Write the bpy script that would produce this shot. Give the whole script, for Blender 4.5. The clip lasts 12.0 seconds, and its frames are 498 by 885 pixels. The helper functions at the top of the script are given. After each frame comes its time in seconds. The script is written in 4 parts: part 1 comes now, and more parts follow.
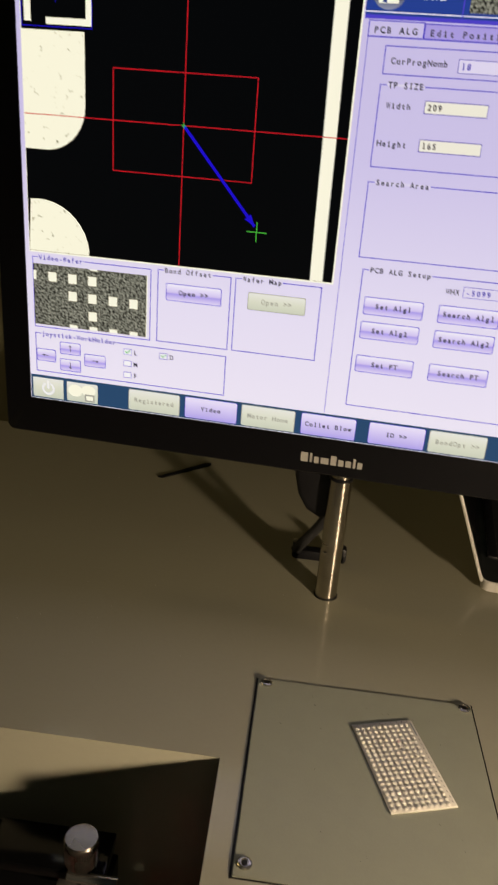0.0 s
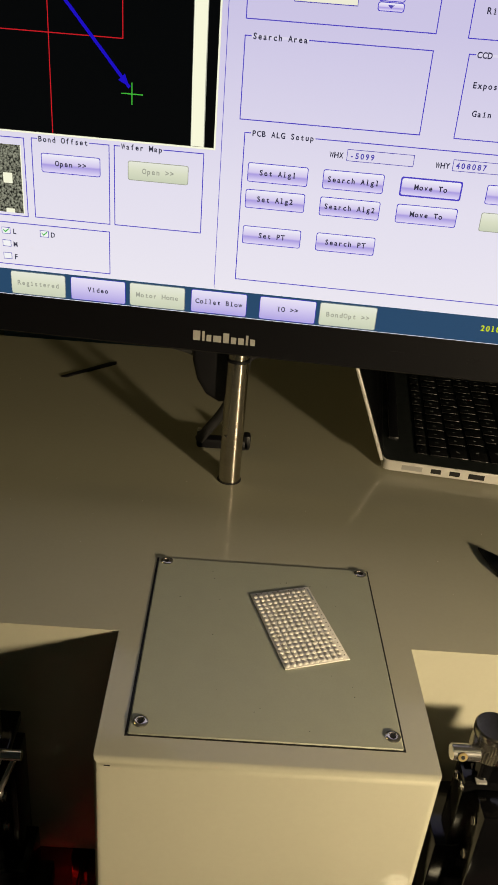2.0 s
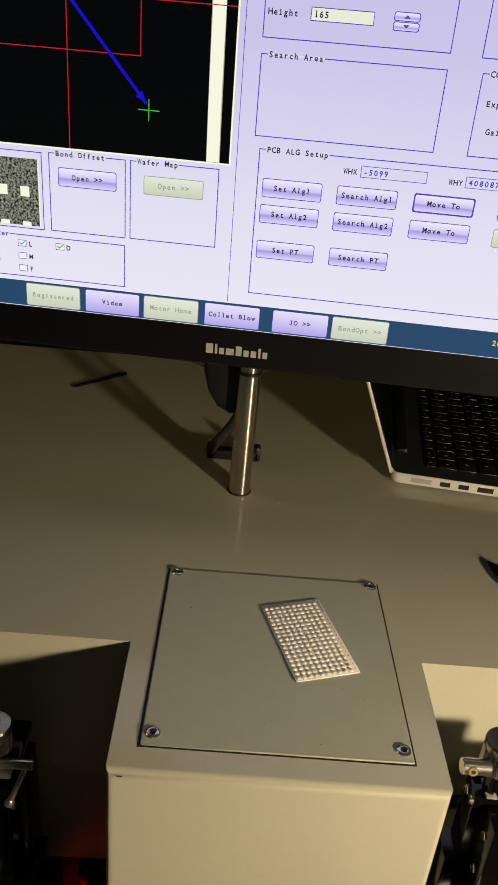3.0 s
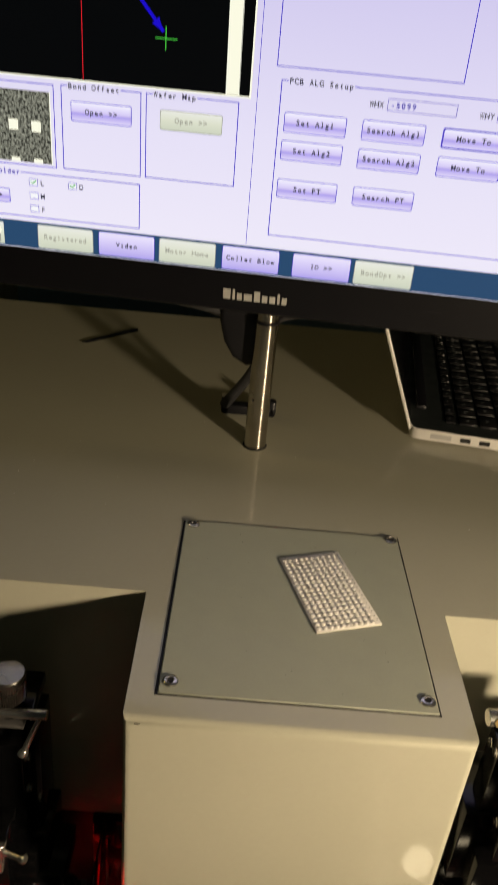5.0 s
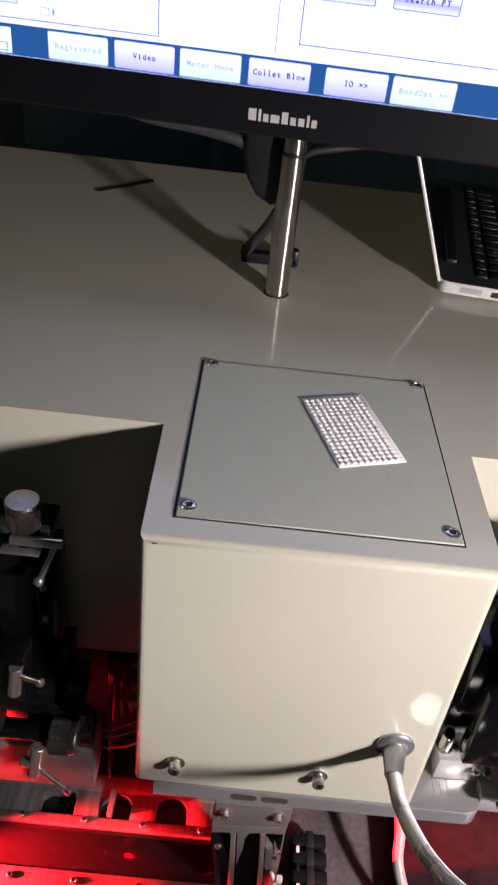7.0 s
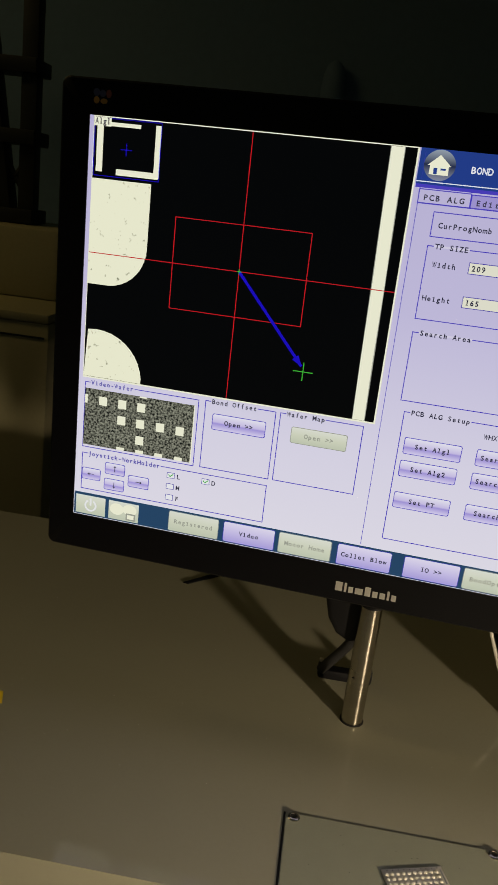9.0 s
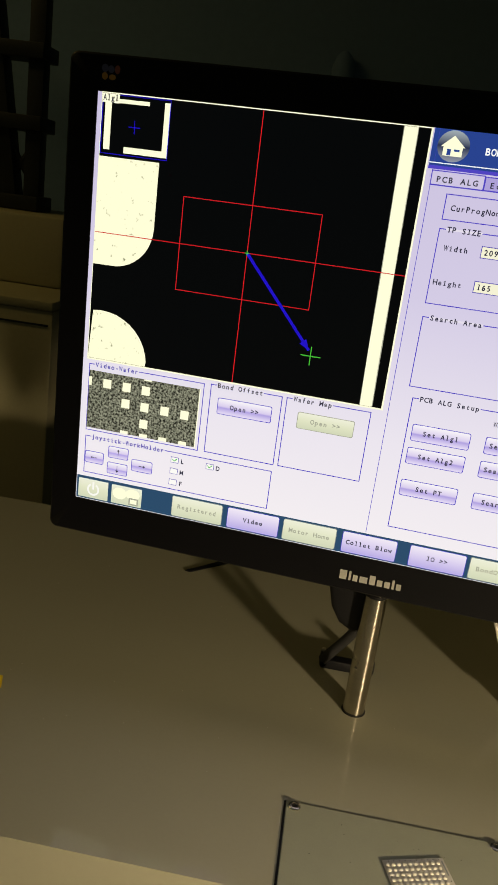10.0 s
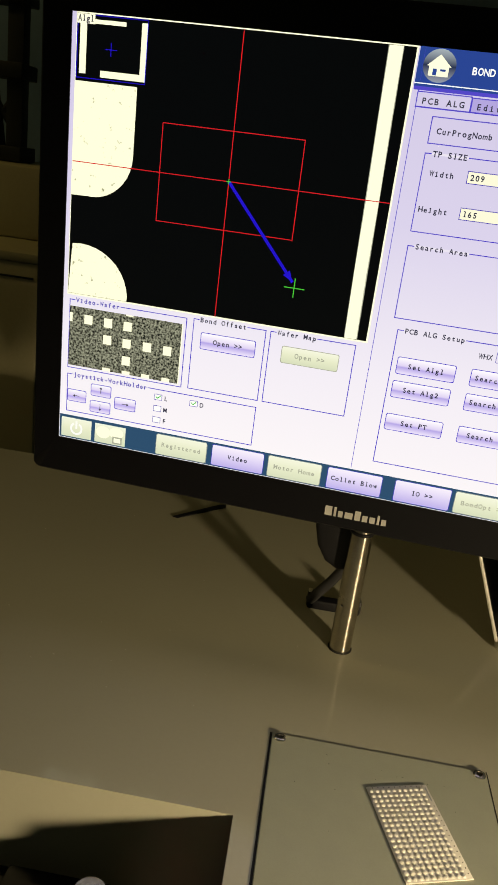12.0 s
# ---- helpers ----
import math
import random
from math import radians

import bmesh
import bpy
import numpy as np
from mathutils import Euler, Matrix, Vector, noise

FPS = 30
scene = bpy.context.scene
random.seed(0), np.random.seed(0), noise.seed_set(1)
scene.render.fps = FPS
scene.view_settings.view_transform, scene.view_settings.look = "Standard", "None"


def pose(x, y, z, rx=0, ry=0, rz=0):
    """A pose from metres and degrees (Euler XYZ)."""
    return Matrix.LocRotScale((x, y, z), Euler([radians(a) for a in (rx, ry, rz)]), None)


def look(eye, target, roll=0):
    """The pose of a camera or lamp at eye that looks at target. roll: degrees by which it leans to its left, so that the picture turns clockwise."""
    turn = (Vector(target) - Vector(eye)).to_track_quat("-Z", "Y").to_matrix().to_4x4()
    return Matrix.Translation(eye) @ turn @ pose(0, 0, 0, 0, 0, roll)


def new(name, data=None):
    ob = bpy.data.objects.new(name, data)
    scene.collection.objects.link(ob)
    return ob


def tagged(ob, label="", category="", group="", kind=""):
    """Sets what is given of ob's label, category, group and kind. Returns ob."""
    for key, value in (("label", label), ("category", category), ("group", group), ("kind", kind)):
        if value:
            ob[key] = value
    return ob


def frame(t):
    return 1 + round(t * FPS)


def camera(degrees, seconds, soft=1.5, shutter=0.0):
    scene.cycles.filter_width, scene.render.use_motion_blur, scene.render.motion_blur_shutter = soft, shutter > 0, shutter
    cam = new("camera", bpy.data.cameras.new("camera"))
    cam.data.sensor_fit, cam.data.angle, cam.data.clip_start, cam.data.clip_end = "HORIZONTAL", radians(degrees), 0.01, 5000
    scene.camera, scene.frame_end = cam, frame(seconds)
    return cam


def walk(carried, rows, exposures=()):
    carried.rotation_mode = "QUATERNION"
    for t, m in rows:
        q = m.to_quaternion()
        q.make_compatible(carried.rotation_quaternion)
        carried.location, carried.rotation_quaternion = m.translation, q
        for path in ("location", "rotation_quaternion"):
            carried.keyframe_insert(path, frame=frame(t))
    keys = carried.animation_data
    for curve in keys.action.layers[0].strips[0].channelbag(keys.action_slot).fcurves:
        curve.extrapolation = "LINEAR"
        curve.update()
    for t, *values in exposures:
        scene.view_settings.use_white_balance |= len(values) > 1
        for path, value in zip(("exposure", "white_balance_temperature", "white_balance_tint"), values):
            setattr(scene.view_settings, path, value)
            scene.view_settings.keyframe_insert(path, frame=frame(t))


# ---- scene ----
cam = camera(35.5, 12.0, shutter=0.5)
PATH = [
    (0, (0.004, -0.314, 0.38), (-0.123, 1.535, -0.372), 4.9),
    (0.5, (0.018, -0.314, 0.366), (-0.043, 1.515, -0.441), 4.7),
    (1, (0.036, -0.321, 0.348), (0.043, 1.481, -0.519), 4.6),
    (1.5, (0.039, -0.315, 0.342), (0.089, 1.46, -0.577), 4.7),
    (2, (0.036, -0.321, 0.349), (0.099, 1.457, -0.565), 5.1),
    (2.5, (0.038, -0.322, 0.35), (0.097, 1.462, -0.554), 5.2),
    (3, (0.03, -0.323, 0.353), (0.081, 1.464, -0.543), 5.4),
    (4.8, (0.026, -0.32, 0.331), (0.067, 1.46, -0.579), 5.8),
    (5, (0.023, -0.317, 0.328), (0.065, 1.44, -0.626), 5.6),
    (5.3, (0.029, -0.316, 0.31), (0.082, 1.381, -0.748), 5.1),
    (5.5, (0.049, -0.326, 0.267), (0.123, 1.32, -0.866), 5.0),
    (6, (0.026, -0.317, 0.264), (0.113, 1.261, -0.961), 6.3),
    (6.5, (0.017, -0.321, 0.278), (0.092, 1.273, -0.928), 7.2),
    (6.7, (0.019, -0.321, 0.278), (0.087, 1.279, -0.92), 7.2),
    (8.3, (0.022, -0.331, 0.331), (-0.117, 1.505, -0.449), 6.0),
    (8.5, (-0.01, -0.313, 0.381), (-0.121, 1.558, -0.317), 6.7),
    (9, (-0.024, -0.318, 0.421), (-0.195, 1.59, -0.154), 7.0),
    (9.5, (-0.024, -0.315, 0.418), (-0.199, 1.592, -0.159), 7.4),
    (10, (-0.026, -0.313, 0.412), (-0.2, 1.59, -0.178), 7.8),
    (10.5, (-0.025, -0.314, 0.409), (-0.201, 1.584, -0.197), 8.0),
    (11, (-0.023, -0.313, 0.405), (-0.193, 1.578, -0.225), 8.0),
    (11.5, (-0.019, -0.312, 0.395), (-0.176, 1.57, -0.263), 7.7),
    (12, (-0.017, -0.313, 0.392), (-0.157, 1.564, -0.285), 7.7),
]
LIGHTS = [(0.0, 0.10, 10500, 7), (1.0, 0.13, 10600, 7), (1.6, 0.12, 10800, 1), (2.3, 0.12, 10800, 0), (3.2, 0.12, 10000, 2), (5.0, 0.17, 10000, 4), (5.4, 0.3, 9500, 6), (5.6, 0.55, 8500, 8), (6.0, 0.78, 6700, 13), (6.7, 0.85, 6250, 16), (8.1, 0.4, 6800, 12), (8.5, -0.08, 8300, -4), (8.8, -0.15, 9600, 2), (9.1, -0.08, 10700, 0), (9.6, 0.12, 11800, -1), (10.5, 0.28, 12500, -3), (12.0, 0.34, 12600, -3)]
walk(cam, [(t, look(eye, target, roll)) for t, eye, target, roll in PATH], LIGHTS)


# ---- world, lamps ----
world = bpy.data.worlds.new("room_air")
world.use_nodes = True
world.node_tree.nodes["Background"].inputs[0].default_value = (0.9, 1.0, 0.85, 1)
world.node_tree.nodes["Background"].inputs[1].default_value = 0.0035
scene.world = world

LAMP = Vector((0.58, -0.46, 0.180))      # bulb of the gooseneck work lamp
AIM = Vector((0.15, -0.03, -0.20))


def lamp(name, kind, m, power, colour, **more):
    data = bpy.data.lights.new(name, kind)
    data.energy, data.color = power, colour
    for key, value in more.items():
        if key == "shadow_soft_size":
            data.shadow_soft_size = value
        elif key == "size":
            data.shape, data.size = "RECTANGLE", value
        elif key == "size_y":
            data.size_y = value
        elif key == "spot_size":
            data.spot_size = value
        elif key == "spot_blend":
            data.spot_blend = value
    ob = new(name, data)
    ob.matrix_world = m
    return ob


lamp("work_lamp_bulb", "SPOT", look(LAMP, AIM), 35.5, (1.0, 0.906, 0.875), shadow_soft_size=0.032, spot_size=radians(102), spot_blend=1.0)
# unseen lamp added to make the highlight on the box front
lamp("highlight_lamp", "SPOT", look((0.206, -0.150, -0.276), (0.250, 0.00, -0.21)), 0.036, (1.0, 0.95, 0.88), shadow_soft_size=0.014, spot_size=radians(120), spot_blend=0.6)
lamp("ring_light_glow", "SPOT", look((-0.260, -0.055, -0.330), (-0.01, -0.010, -0.395)), 120.0, (1.0, 0.012, 0.018), shadow_soft_size=0.008, spot_size=radians(30), spot_blend=0.6)
# two unseen red spots added to redden the rear gap and the deck
lamp("red_fill_rear", "SPOT", look((-0.020, 0.045, -0.250), (-0.06, 0.02, -0.36)), 0.3, (1.0, 0.0, 0.0), shadow_soft_size=0.004, spot_size=radians(110), spot_blend=0.5)
lamp("red_fill_deck", "SPOT", look((0.40, -0.08, -0.31), (0.20, -0.02, -0.386)), 2.2, (1.0, 0.02, 0.04), shadow_soft_size=0.008, spot_size=radians(75), spot_blend=0.5)
# unseen fill lamps added to lift the shade, far wall and cabinet
lamp("room_fill", "AREA", pose(0.6, -1.2, 1.95), 0.9, (0.95, 1.0, 0.9), size=1.2, size_y=0.3)
lamp("room_fill", "AREA", pose(-2.2, 0.6, 1.95), 4.7, (1.0, 0.82, 0.48), size=1.2, size_y=0.3)

# ---- materials ----


def material(name, base, rough=0.5, metal=0.0, grain=0.0, scale=200.0, bump=0.0, coat=0.0, emit=None, power=0.0, spec=0.5, vary=1.0, brushed=None, turn=0.0, peel=0.0):
    """A surface with two sizes of variation: fine grain and broad wear."""
    m = bpy.data.materials.new(name)
    m.use_nodes = True
    nt = m.node_tree
    b = nt.nodes["Principled BSDF"]
    b.inputs["Base Color"].default_value = (*base, 1)
    b.inputs["Roughness"].default_value = rough
    b.inputs["Metallic"].default_value = metal
    b.inputs["Coat Weight"].default_value = coat
    b.inputs["Specular IOR Level"].default_value = spec
    b.inputs["Coat Roughness"].default_value = 0.08
    b.inputs["Coat IOR"].default_value = 1.36
    if emit:
        b.inputs["Emission Color"].default_value = (*emit, 1)
        b.inputs["Emission Strength"].default_value = power
    if grain or bump:
        tc = nt.nodes.new("ShaderNodeTexCoord")
        mp = nt.nodes.new("ShaderNodeMapping")
        nt.links.new(tc.outputs["Object"], mp.inputs["Vector"])
        if brushed:
            mp.inputs["Scale"].default_value = brushed
            mp.inputs["Rotation"].default_value = (0, 0, radians(turn))
        fine = nt.nodes.new("ShaderNodeTexNoise")
        fine.inputs["Scale"].default_value = scale
        fine.inputs["Detail"].default_value = 4
        broad = nt.nodes.new("ShaderNodeTexNoise")
        broad.inputs["Scale"].default_value = scale / 14
        broad.inputs["Detail"].default_value = 3
        nt.links.new(mp.outputs["Vector"], fine.inputs["Vector"])
        nt.links.new(mp.outputs["Vector"], broad.inputs["Vector"])
        both = nt.nodes.new("ShaderNodeMath")
        both.operation = "ADD"
        nt.links.new(fine.outputs["Fac"], both.inputs[0])
        nt.links.new(broad.outputs["Fac"], both.inputs[1])
        ramp = nt.nodes.new("ShaderNodeMapRange")
        ramp.inputs["From Min"].default_value, ramp.inputs["From Max"].default_value = 0.6, 1.4
        ramp.inputs["To Min"].default_value, ramp.inputs["To Max"].default_value = 1 - grain, 1 + grain
        nt.links.new(both.outputs[0], ramp.inputs["Value"])
        mul = nt.nodes.new("ShaderNodeVectorMath")
        mul.operation = "SCALE"
        mul.inputs[0].default_value = base
        nt.links.new(ramp.outputs["Result"], mul.inputs["Scale"])
        nt.links.new(mul.outputs["Vector"], b.inputs["Base Color"])
        rr = nt.nodes.new("ShaderNodeMapRange")
        rr.inputs["From Min"].default_value, rr.inputs["From Max"].default_value = 0.3, 0.7
        rr.inputs["To Min"].default_value, rr.inputs["To Max"].default_value = rough * (1 - 0.2 * vary), min(1.0, rough * (1 + 0.25 * vary))
        nt.links.new(broad.outputs["Fac"], rr.inputs["Value"])
        nt.links.new(rr.outputs["Result"], b.inputs["Roughness"])
        if bump:
            bp = nt.nodes.new("ShaderNodeBump")
            bp.inputs["Strength"].default_value = bump
            bp.inputs["Distance"].default_value = 0.0004
            nt.links.new(fine.outputs["Fac"], bp.inputs["Height"])
            nt.links.new(bp.outputs["Normal"], b.inputs["Normal"])
    if peel:
        wave = nt.nodes.new("ShaderNodeTexNoise")
        wave.inputs["Scale"].default_value, wave.inputs["Detail"].default_value = 170, 2
        wave.inputs["Roughness"].default_value = 0.45
        nt.links.new(tc.outputs["Object"], wave.inputs["Vector"])
        cb = nt.nodes.new("ShaderNodeBump")
        cb.inputs["Strength"].default_value = 1.0
        cb.inputs["Distance"].default_value = peel
        nt.links.new(wave.outputs["Fac"], cb.inputs["Height"])
        nt.links.new(cb.outputs["Normal"], b.inputs["Coat Normal"])
        b.inputs["Coat Roughness"].default_value = 0.02
    return m


PAINT = material("cream_enamel", (0.395, 0.384, 0.305), 0.42, grain=0.02, scale=300, bump=0.05, coat=1.0, spec=0.14, vary=0.3, peel=0.00010)
PLATE = material("plate_enamel", (0.345, 0.360, 0.288), 0.50, grain=0.04, scale=900, bump=0.12, coat=0.16, spec=0.22, vary=0.4)
CERAMIC = material("white_ceramic", (0.72, 0.69, 0.63), 0.5, grain=0.03, scale=700, spec=0.3)
STEEL = material("brushed_steel", (0.56, 0.515, 0.45), 0.26, 1.0, grain=0.14, scale=900, bump=0.02, brushed=(0.05, 0.05, 1), vary=0.3)
CHROME = material("bright_screw_steel", (0.62, 0.585, 0.53), 0.20, 0.95, grain=0.06, scale=500)
# turned on a lathe: the fine rings draw the light out along the axis
turned = STEEL.node_tree.nodes.new("ShaderNodeTangent")
turned.direction_type, turned.axis = "RADIAL", "Z"
STEEL.node_tree.nodes["Principled BSDF"].inputs["Anisotropic"].default_value = 0.9
STEEL.node_tree.nodes["Principled BSDF"].inputs["Anisotropic Rotation"].default_value = 0.25
STEEL.node_tree.links.new(turned.outputs["Tangent"], STEEL.node_tree.nodes["Principled BSDF"].inputs["Tangent"])
HOSE = material("chromed_hose", (0.76, 0.75, 0.73), 0.27, 0.5, grain=0.05, scale=400)
ALU = material("machined_aluminium", (0.46, 0.45, 0.44), 0.36, 0.5, grain=0.10, scale=500, bump=0.06, brushed=(0.06, 1, 1))
# darker copy of ALU, with the slab front's shade in its colour
SLABSHADE = material("shaded_machined_aluminium", (0.25, 0.243, 0.24), 0.34, 0.55, grain=0.10, scale=500, bump=0.06, brushed=(0.06, 1, 1))
GREYALU = material("grey_anodised_aluminium", (0.12, 0.116, 0.112), 0.40, 0.4, grain=0.10, scale=500, bump=0.05)
HANGERALU = material("dull_milled_aluminium", (0.12, 0.114, 0.107), 0.45, 0.3, grain=0.12, scale=500, bump=0.05)
BLACKALU = material("black_anodised_aluminium", (0.0030, 0.0030, 0.0034), 0.13, 0.0, grain=0.2, scale=300, bump=0.03, spec=0.3)
BLACKPLASTIC = material("black_plastic", (0.008, 0.008, 0.010), 0.42, grain=0.15, scale=700, bump=0.04, spec=0.3, vary=0.4)
BEZEL = material("bezel_plastic", (0.0065, 0.0065, 0.0085), 0.38, grain=0.03, scale=900, bump=0.04, spec=0.25, vary=0.15)
RUBBER = material("cable_rubber", (0.02, 0.02, 0.022), 0.5, grain=0.15, scale=500)
GREYCABLE = material("grey_cable", (0.035, 0.035, 0.038), 0.4, grain=0.1, scale=400)
# near-black for shade in holes and recesses, and for dark specks and chips
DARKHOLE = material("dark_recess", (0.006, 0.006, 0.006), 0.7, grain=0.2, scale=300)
LAPTOP = material("laptop_aluminium", (0.68, 0.66, 0.62), 0.40, 0.35, grain=0.04, scale=1500, bump=0.03)
# aluminium deck; the dark room it mirrors is put into the colour
KEYDECK = material("deck_with_dark_reflection", (0.035, 0.042, 0.042), 0.45, 0.3, grain=0.06, scale=900, spec=0.3)
KEY = material("black_key_plastic", (0.010, 0.010, 0.011), 0.38, grain=0.15, scale=900)
LEGEND = material("key_legend", (0.30, 0.32, 0.33), 0.5, grain=0.1, scale=900)
LCDGLASS = material("switched_off_display", (0.006, 0.006, 0.007), 0.08, grain=0.1, scale=60)
DARKGLASS = material("dark_glossy_plate", (0.008, 0.006, 0.007), 0.07, 0.0, grain=0.3, scale=220, bump=0.03)
DECK = material("dark_glossy_deck", (0.022, 0.014, 0.016), 0.10, 0.0, grain=0.5, scale=90, bump=0.03)
MATTBLACK = material("matt_black_nylon_and_slot_shade", (0.006, 0.006, 0.007), 0.6, grain=0.15, scale=500, spec=0.12)
GRITTY = material("worn_dark_plate", (0.13, 0.105, 0.11), 0.5, 0.2, grain=0.5, scale=180, bump=0.15)
TUBE = material("milky_tube", (0.30, 0.28, 0.27), 0.3, grain=0.05, scale=200)
TIE = material("white_nylon", (0.8, 0.78, 0.72), 0.45, grain=0.05, scale=300)
WALLPAINT = material("grey_green_wall_paint", (0.18, 0.29, 0.40), 0.8, grain=0.08, scale=40, bump=0.1)
FLOORING = material("grey_vinyl_floor", (0.12, 0.12, 0.11), 0.5, grain=0.12, scale=60, bump=0.05)
BEIGE = material("beige_cabinet_paint", (0.52, 0.47, 0.30), 0.45, grain=0.06, scale=120, bump=0.04)
RACKBLACK = material("black_rack_paint", (0.014, 0.016, 0.015), 0.5, grain=0.15, scale=150)
YELLOW = material("yellow_tape", (0.70, 0.50, 0.05), 0.5, grain=0.08, scale=300)
LOGOGREY = material("pale_grey_print", (0.50, 0.49, 0.46), 0.5, grain=0.05, scale=900)

LOGOGOLD = material("gold_print", (0.62, 0.34, 0.10), 0.5, grain=0.1, scale=900)
LOGOBLUE = material("blue_print", (0.10, 0.12, 0.26), 0.5, grain=0.1, scale=900)
LOGORED = material("red_print", (0.36, 0.12, 0.10), 0.5, grain=0.1, scale=900)

GLOW = 1.0


def light_up(name, colour, power=1.0):
    """A patch of the lit display."""
    m = bpy.data.materials.new(name)
    m.use_nodes = True
    nt = m.node_tree
    b = nt.nodes["Principled BSDF"]
    b.inputs["Base Color"].default_value = (0.002, 0.002, 0.002, 1)
    b.inputs["Roughness"].default_value = 0.35
    b.inputs["Specular IOR Level"].default_value = 0.12
    b.inputs["Emission Color"].default_value = (*colour, 1)
    b.inputs["Emission Strength"].default_value = power * GLOW
    return m


def light_ramp(name, stops, power=1.0):
    """A lit button face that shades from its lower to its upper edge."""
    m = light_up(name, (1, 1, 1), power)
    nt = m.node_tree
    tc = nt.nodes.new("ShaderNodeTexCoord")
    sp = nt.nodes.new("ShaderNodeSeparateXYZ")
    rp = nt.nodes.new("ShaderNodeValToRGB")
    nt.links.new(tc.outputs["Generated"], sp.inputs[0])
    nt.links.new(sp.outputs["Z"], rp.inputs[0])
    rp.color_ramp.elements[0].position, rp.color_ramp.elements[0].color = stops[0][0], (*stops[0][1], 1)
    rp.color_ramp.elements[1].position, rp.color_ramp.elements[1].color = stops[-1][0], (*stops[-1][1], 1)
    for where, colour in stops[1:-1]:
        e = rp.color_ramp.elements.new(where)
        e.color = (*colour, 1)
    nt.links.new(rp.outputs["Color"], nt.nodes["Principled BSDF"].inputs["Emission Color"])
    return m


def light_speckle(name, dark, bright, scale, low=0.35, high=0.65):
    m = light_up(name, (1, 1, 1))
    nt = m.node_tree
    tc = nt.nodes.new("ShaderNodeTexCoord")
    nz = nt.nodes.new("ShaderNodeTexNoise")
    nz.inputs["Scale"].default_value, nz.inputs["Detail"].default_value = scale, 3
    rp = nt.nodes.new("ShaderNodeValToRGB")
    rp.color_ramp.elements[0].position, rp.color_ramp.elements[0].color = low, (*dark, 1)
    rp.color_ramp.elements[1].position, rp.color_ramp.elements[1].color = high, (*bright, 1)
    nt.links.new(tc.outputs["Object"], nz.inputs["Vector"])
    nt.links.new(nz.outputs["Fac"], rp.inputs[0])
    nt.links.new(rp.outputs["Color"], nt.nodes["Principled BSDF"].inputs["Emission Color"])
    return m


UI_BACK = light_ramp("display_lavender", [(0.0, (0.66, 0.74, 1.20)), (0.30, (0.60, 0.67, 1.17)), (0.65, (0.47, 0.51, 1.06)), (1.0, (0.43, 0.46, 1.00))])
UI_PATCH = light_up("display_lavender_patch", (0.56, 0.62, 1.13))
UI_LINE = light_up("display_line_blue", (0.050, 0.045, 0.70))
UI_TEXT = light_up("display_text", (0.030, 0.035, 0.09))
UI_TEXTBLUE = light_up("display_text_blue", (0.06, 0.06, 0.55))
UI_GREYTEXT = light_up("display_text_grey", (0.28, 0.34, 0.42))
UI_WHITE = light_up("display_white", (0.70, 0.82, 1.25))
UI_CREAM = light_up("display_cream", (0.74, 0.86, 0.98))
UI_FIELD = light_up("display_field", (0.66, 0.76, 0.92))
UI_BLACK = light_up("display_black", (0.0013, 0.0019, 0.0032))
UI_BAR = light_up("display_taskbar", (0.012, 0.060, 0.19))
UI_HEAD = light_up("display_header", (0.008, 0.045, 0.36))
UI_RED = light_up("display_red", (0.50, 0.012, 0.03))
UI_BLUE = light_up("display_blue", (0.0, 0.0, 0.72))
UI_GREEN = light_up("display_green", (0.015, 0.42, 0.07))
UI_YELLOW = light_up("display_yellow", (0.50, 0.66, 0.03))
UI_TAB = light_up("display_tab", (0.30, 0.30, 0.92))
UI_BUTTON = light_ramp("display_button", [(0.0, (0.58, 0.62, 1.25)), (0.40, (0.31, 0.30, 1.00)), (0.5, (0.50, 0.52, 1.15)), (1.0, (0.68, 0.78, 1.28))])
UI_DULL = light_ramp("display_dull_button", [(0.0, (0.46, 0.58, 0.66)), (0.5, (0.54, 0.66, 0.76)), (1.0, (0.62, 0.74, 0.95))])
UI_TASK = light_ramp("display_task_button", [(0.0, (0.34, 0.34, 1.02)), (0.45, (0.48, 0.50, 1.15)), (1.0, (0.64, 0.70, 1.25))])
UI_ICON = light_ramp("display_icon_ball", [(0.0, (0.20, 0.26, 0.50)), (0.5, (0.012, 0.025, 0.10)), (1.0, (0.26, 0.36, 0.62))])
UI_WAFER = light_speckle("display_wafer", (0.004, 0.006, 0.008), (0.27, 0.32, 0.36), 620, 0.38, 0.66)
UI_PAD = light_speckle("display_pad", (0.20, 0.24, 0.24), (0.74, 0.86, 0.96), 210, 0.29, 0.37)

SATIN = material("satin_chrome", (0.36, 0.36, 0.37), 0.28, 0.85, grain=0.04, scale=400)
LEVER = material("polished_steel", (0.72, 0.70, 0.66), 0.20, 0.95, grain=0.05, scale=300)
BRASS = material("brass_washer", (0.62, 0.48, 0.24), 0.3, 0.7, grain=0.06, scale=600)
KNURL = material("brushed_knob_steel", (0.28, 0.265, 0.24), 0.24, 0.97, grain=0.16, scale=700, bump=0.07)
RAIL = material("milled_aluminium", (0.13, 0.127, 0.125), 0.36, 0.4, grain=0.6, scale=220, bump=0.12, brushed=(1, 0.06, 1), turn=45)

# ---- mesh helpers ----


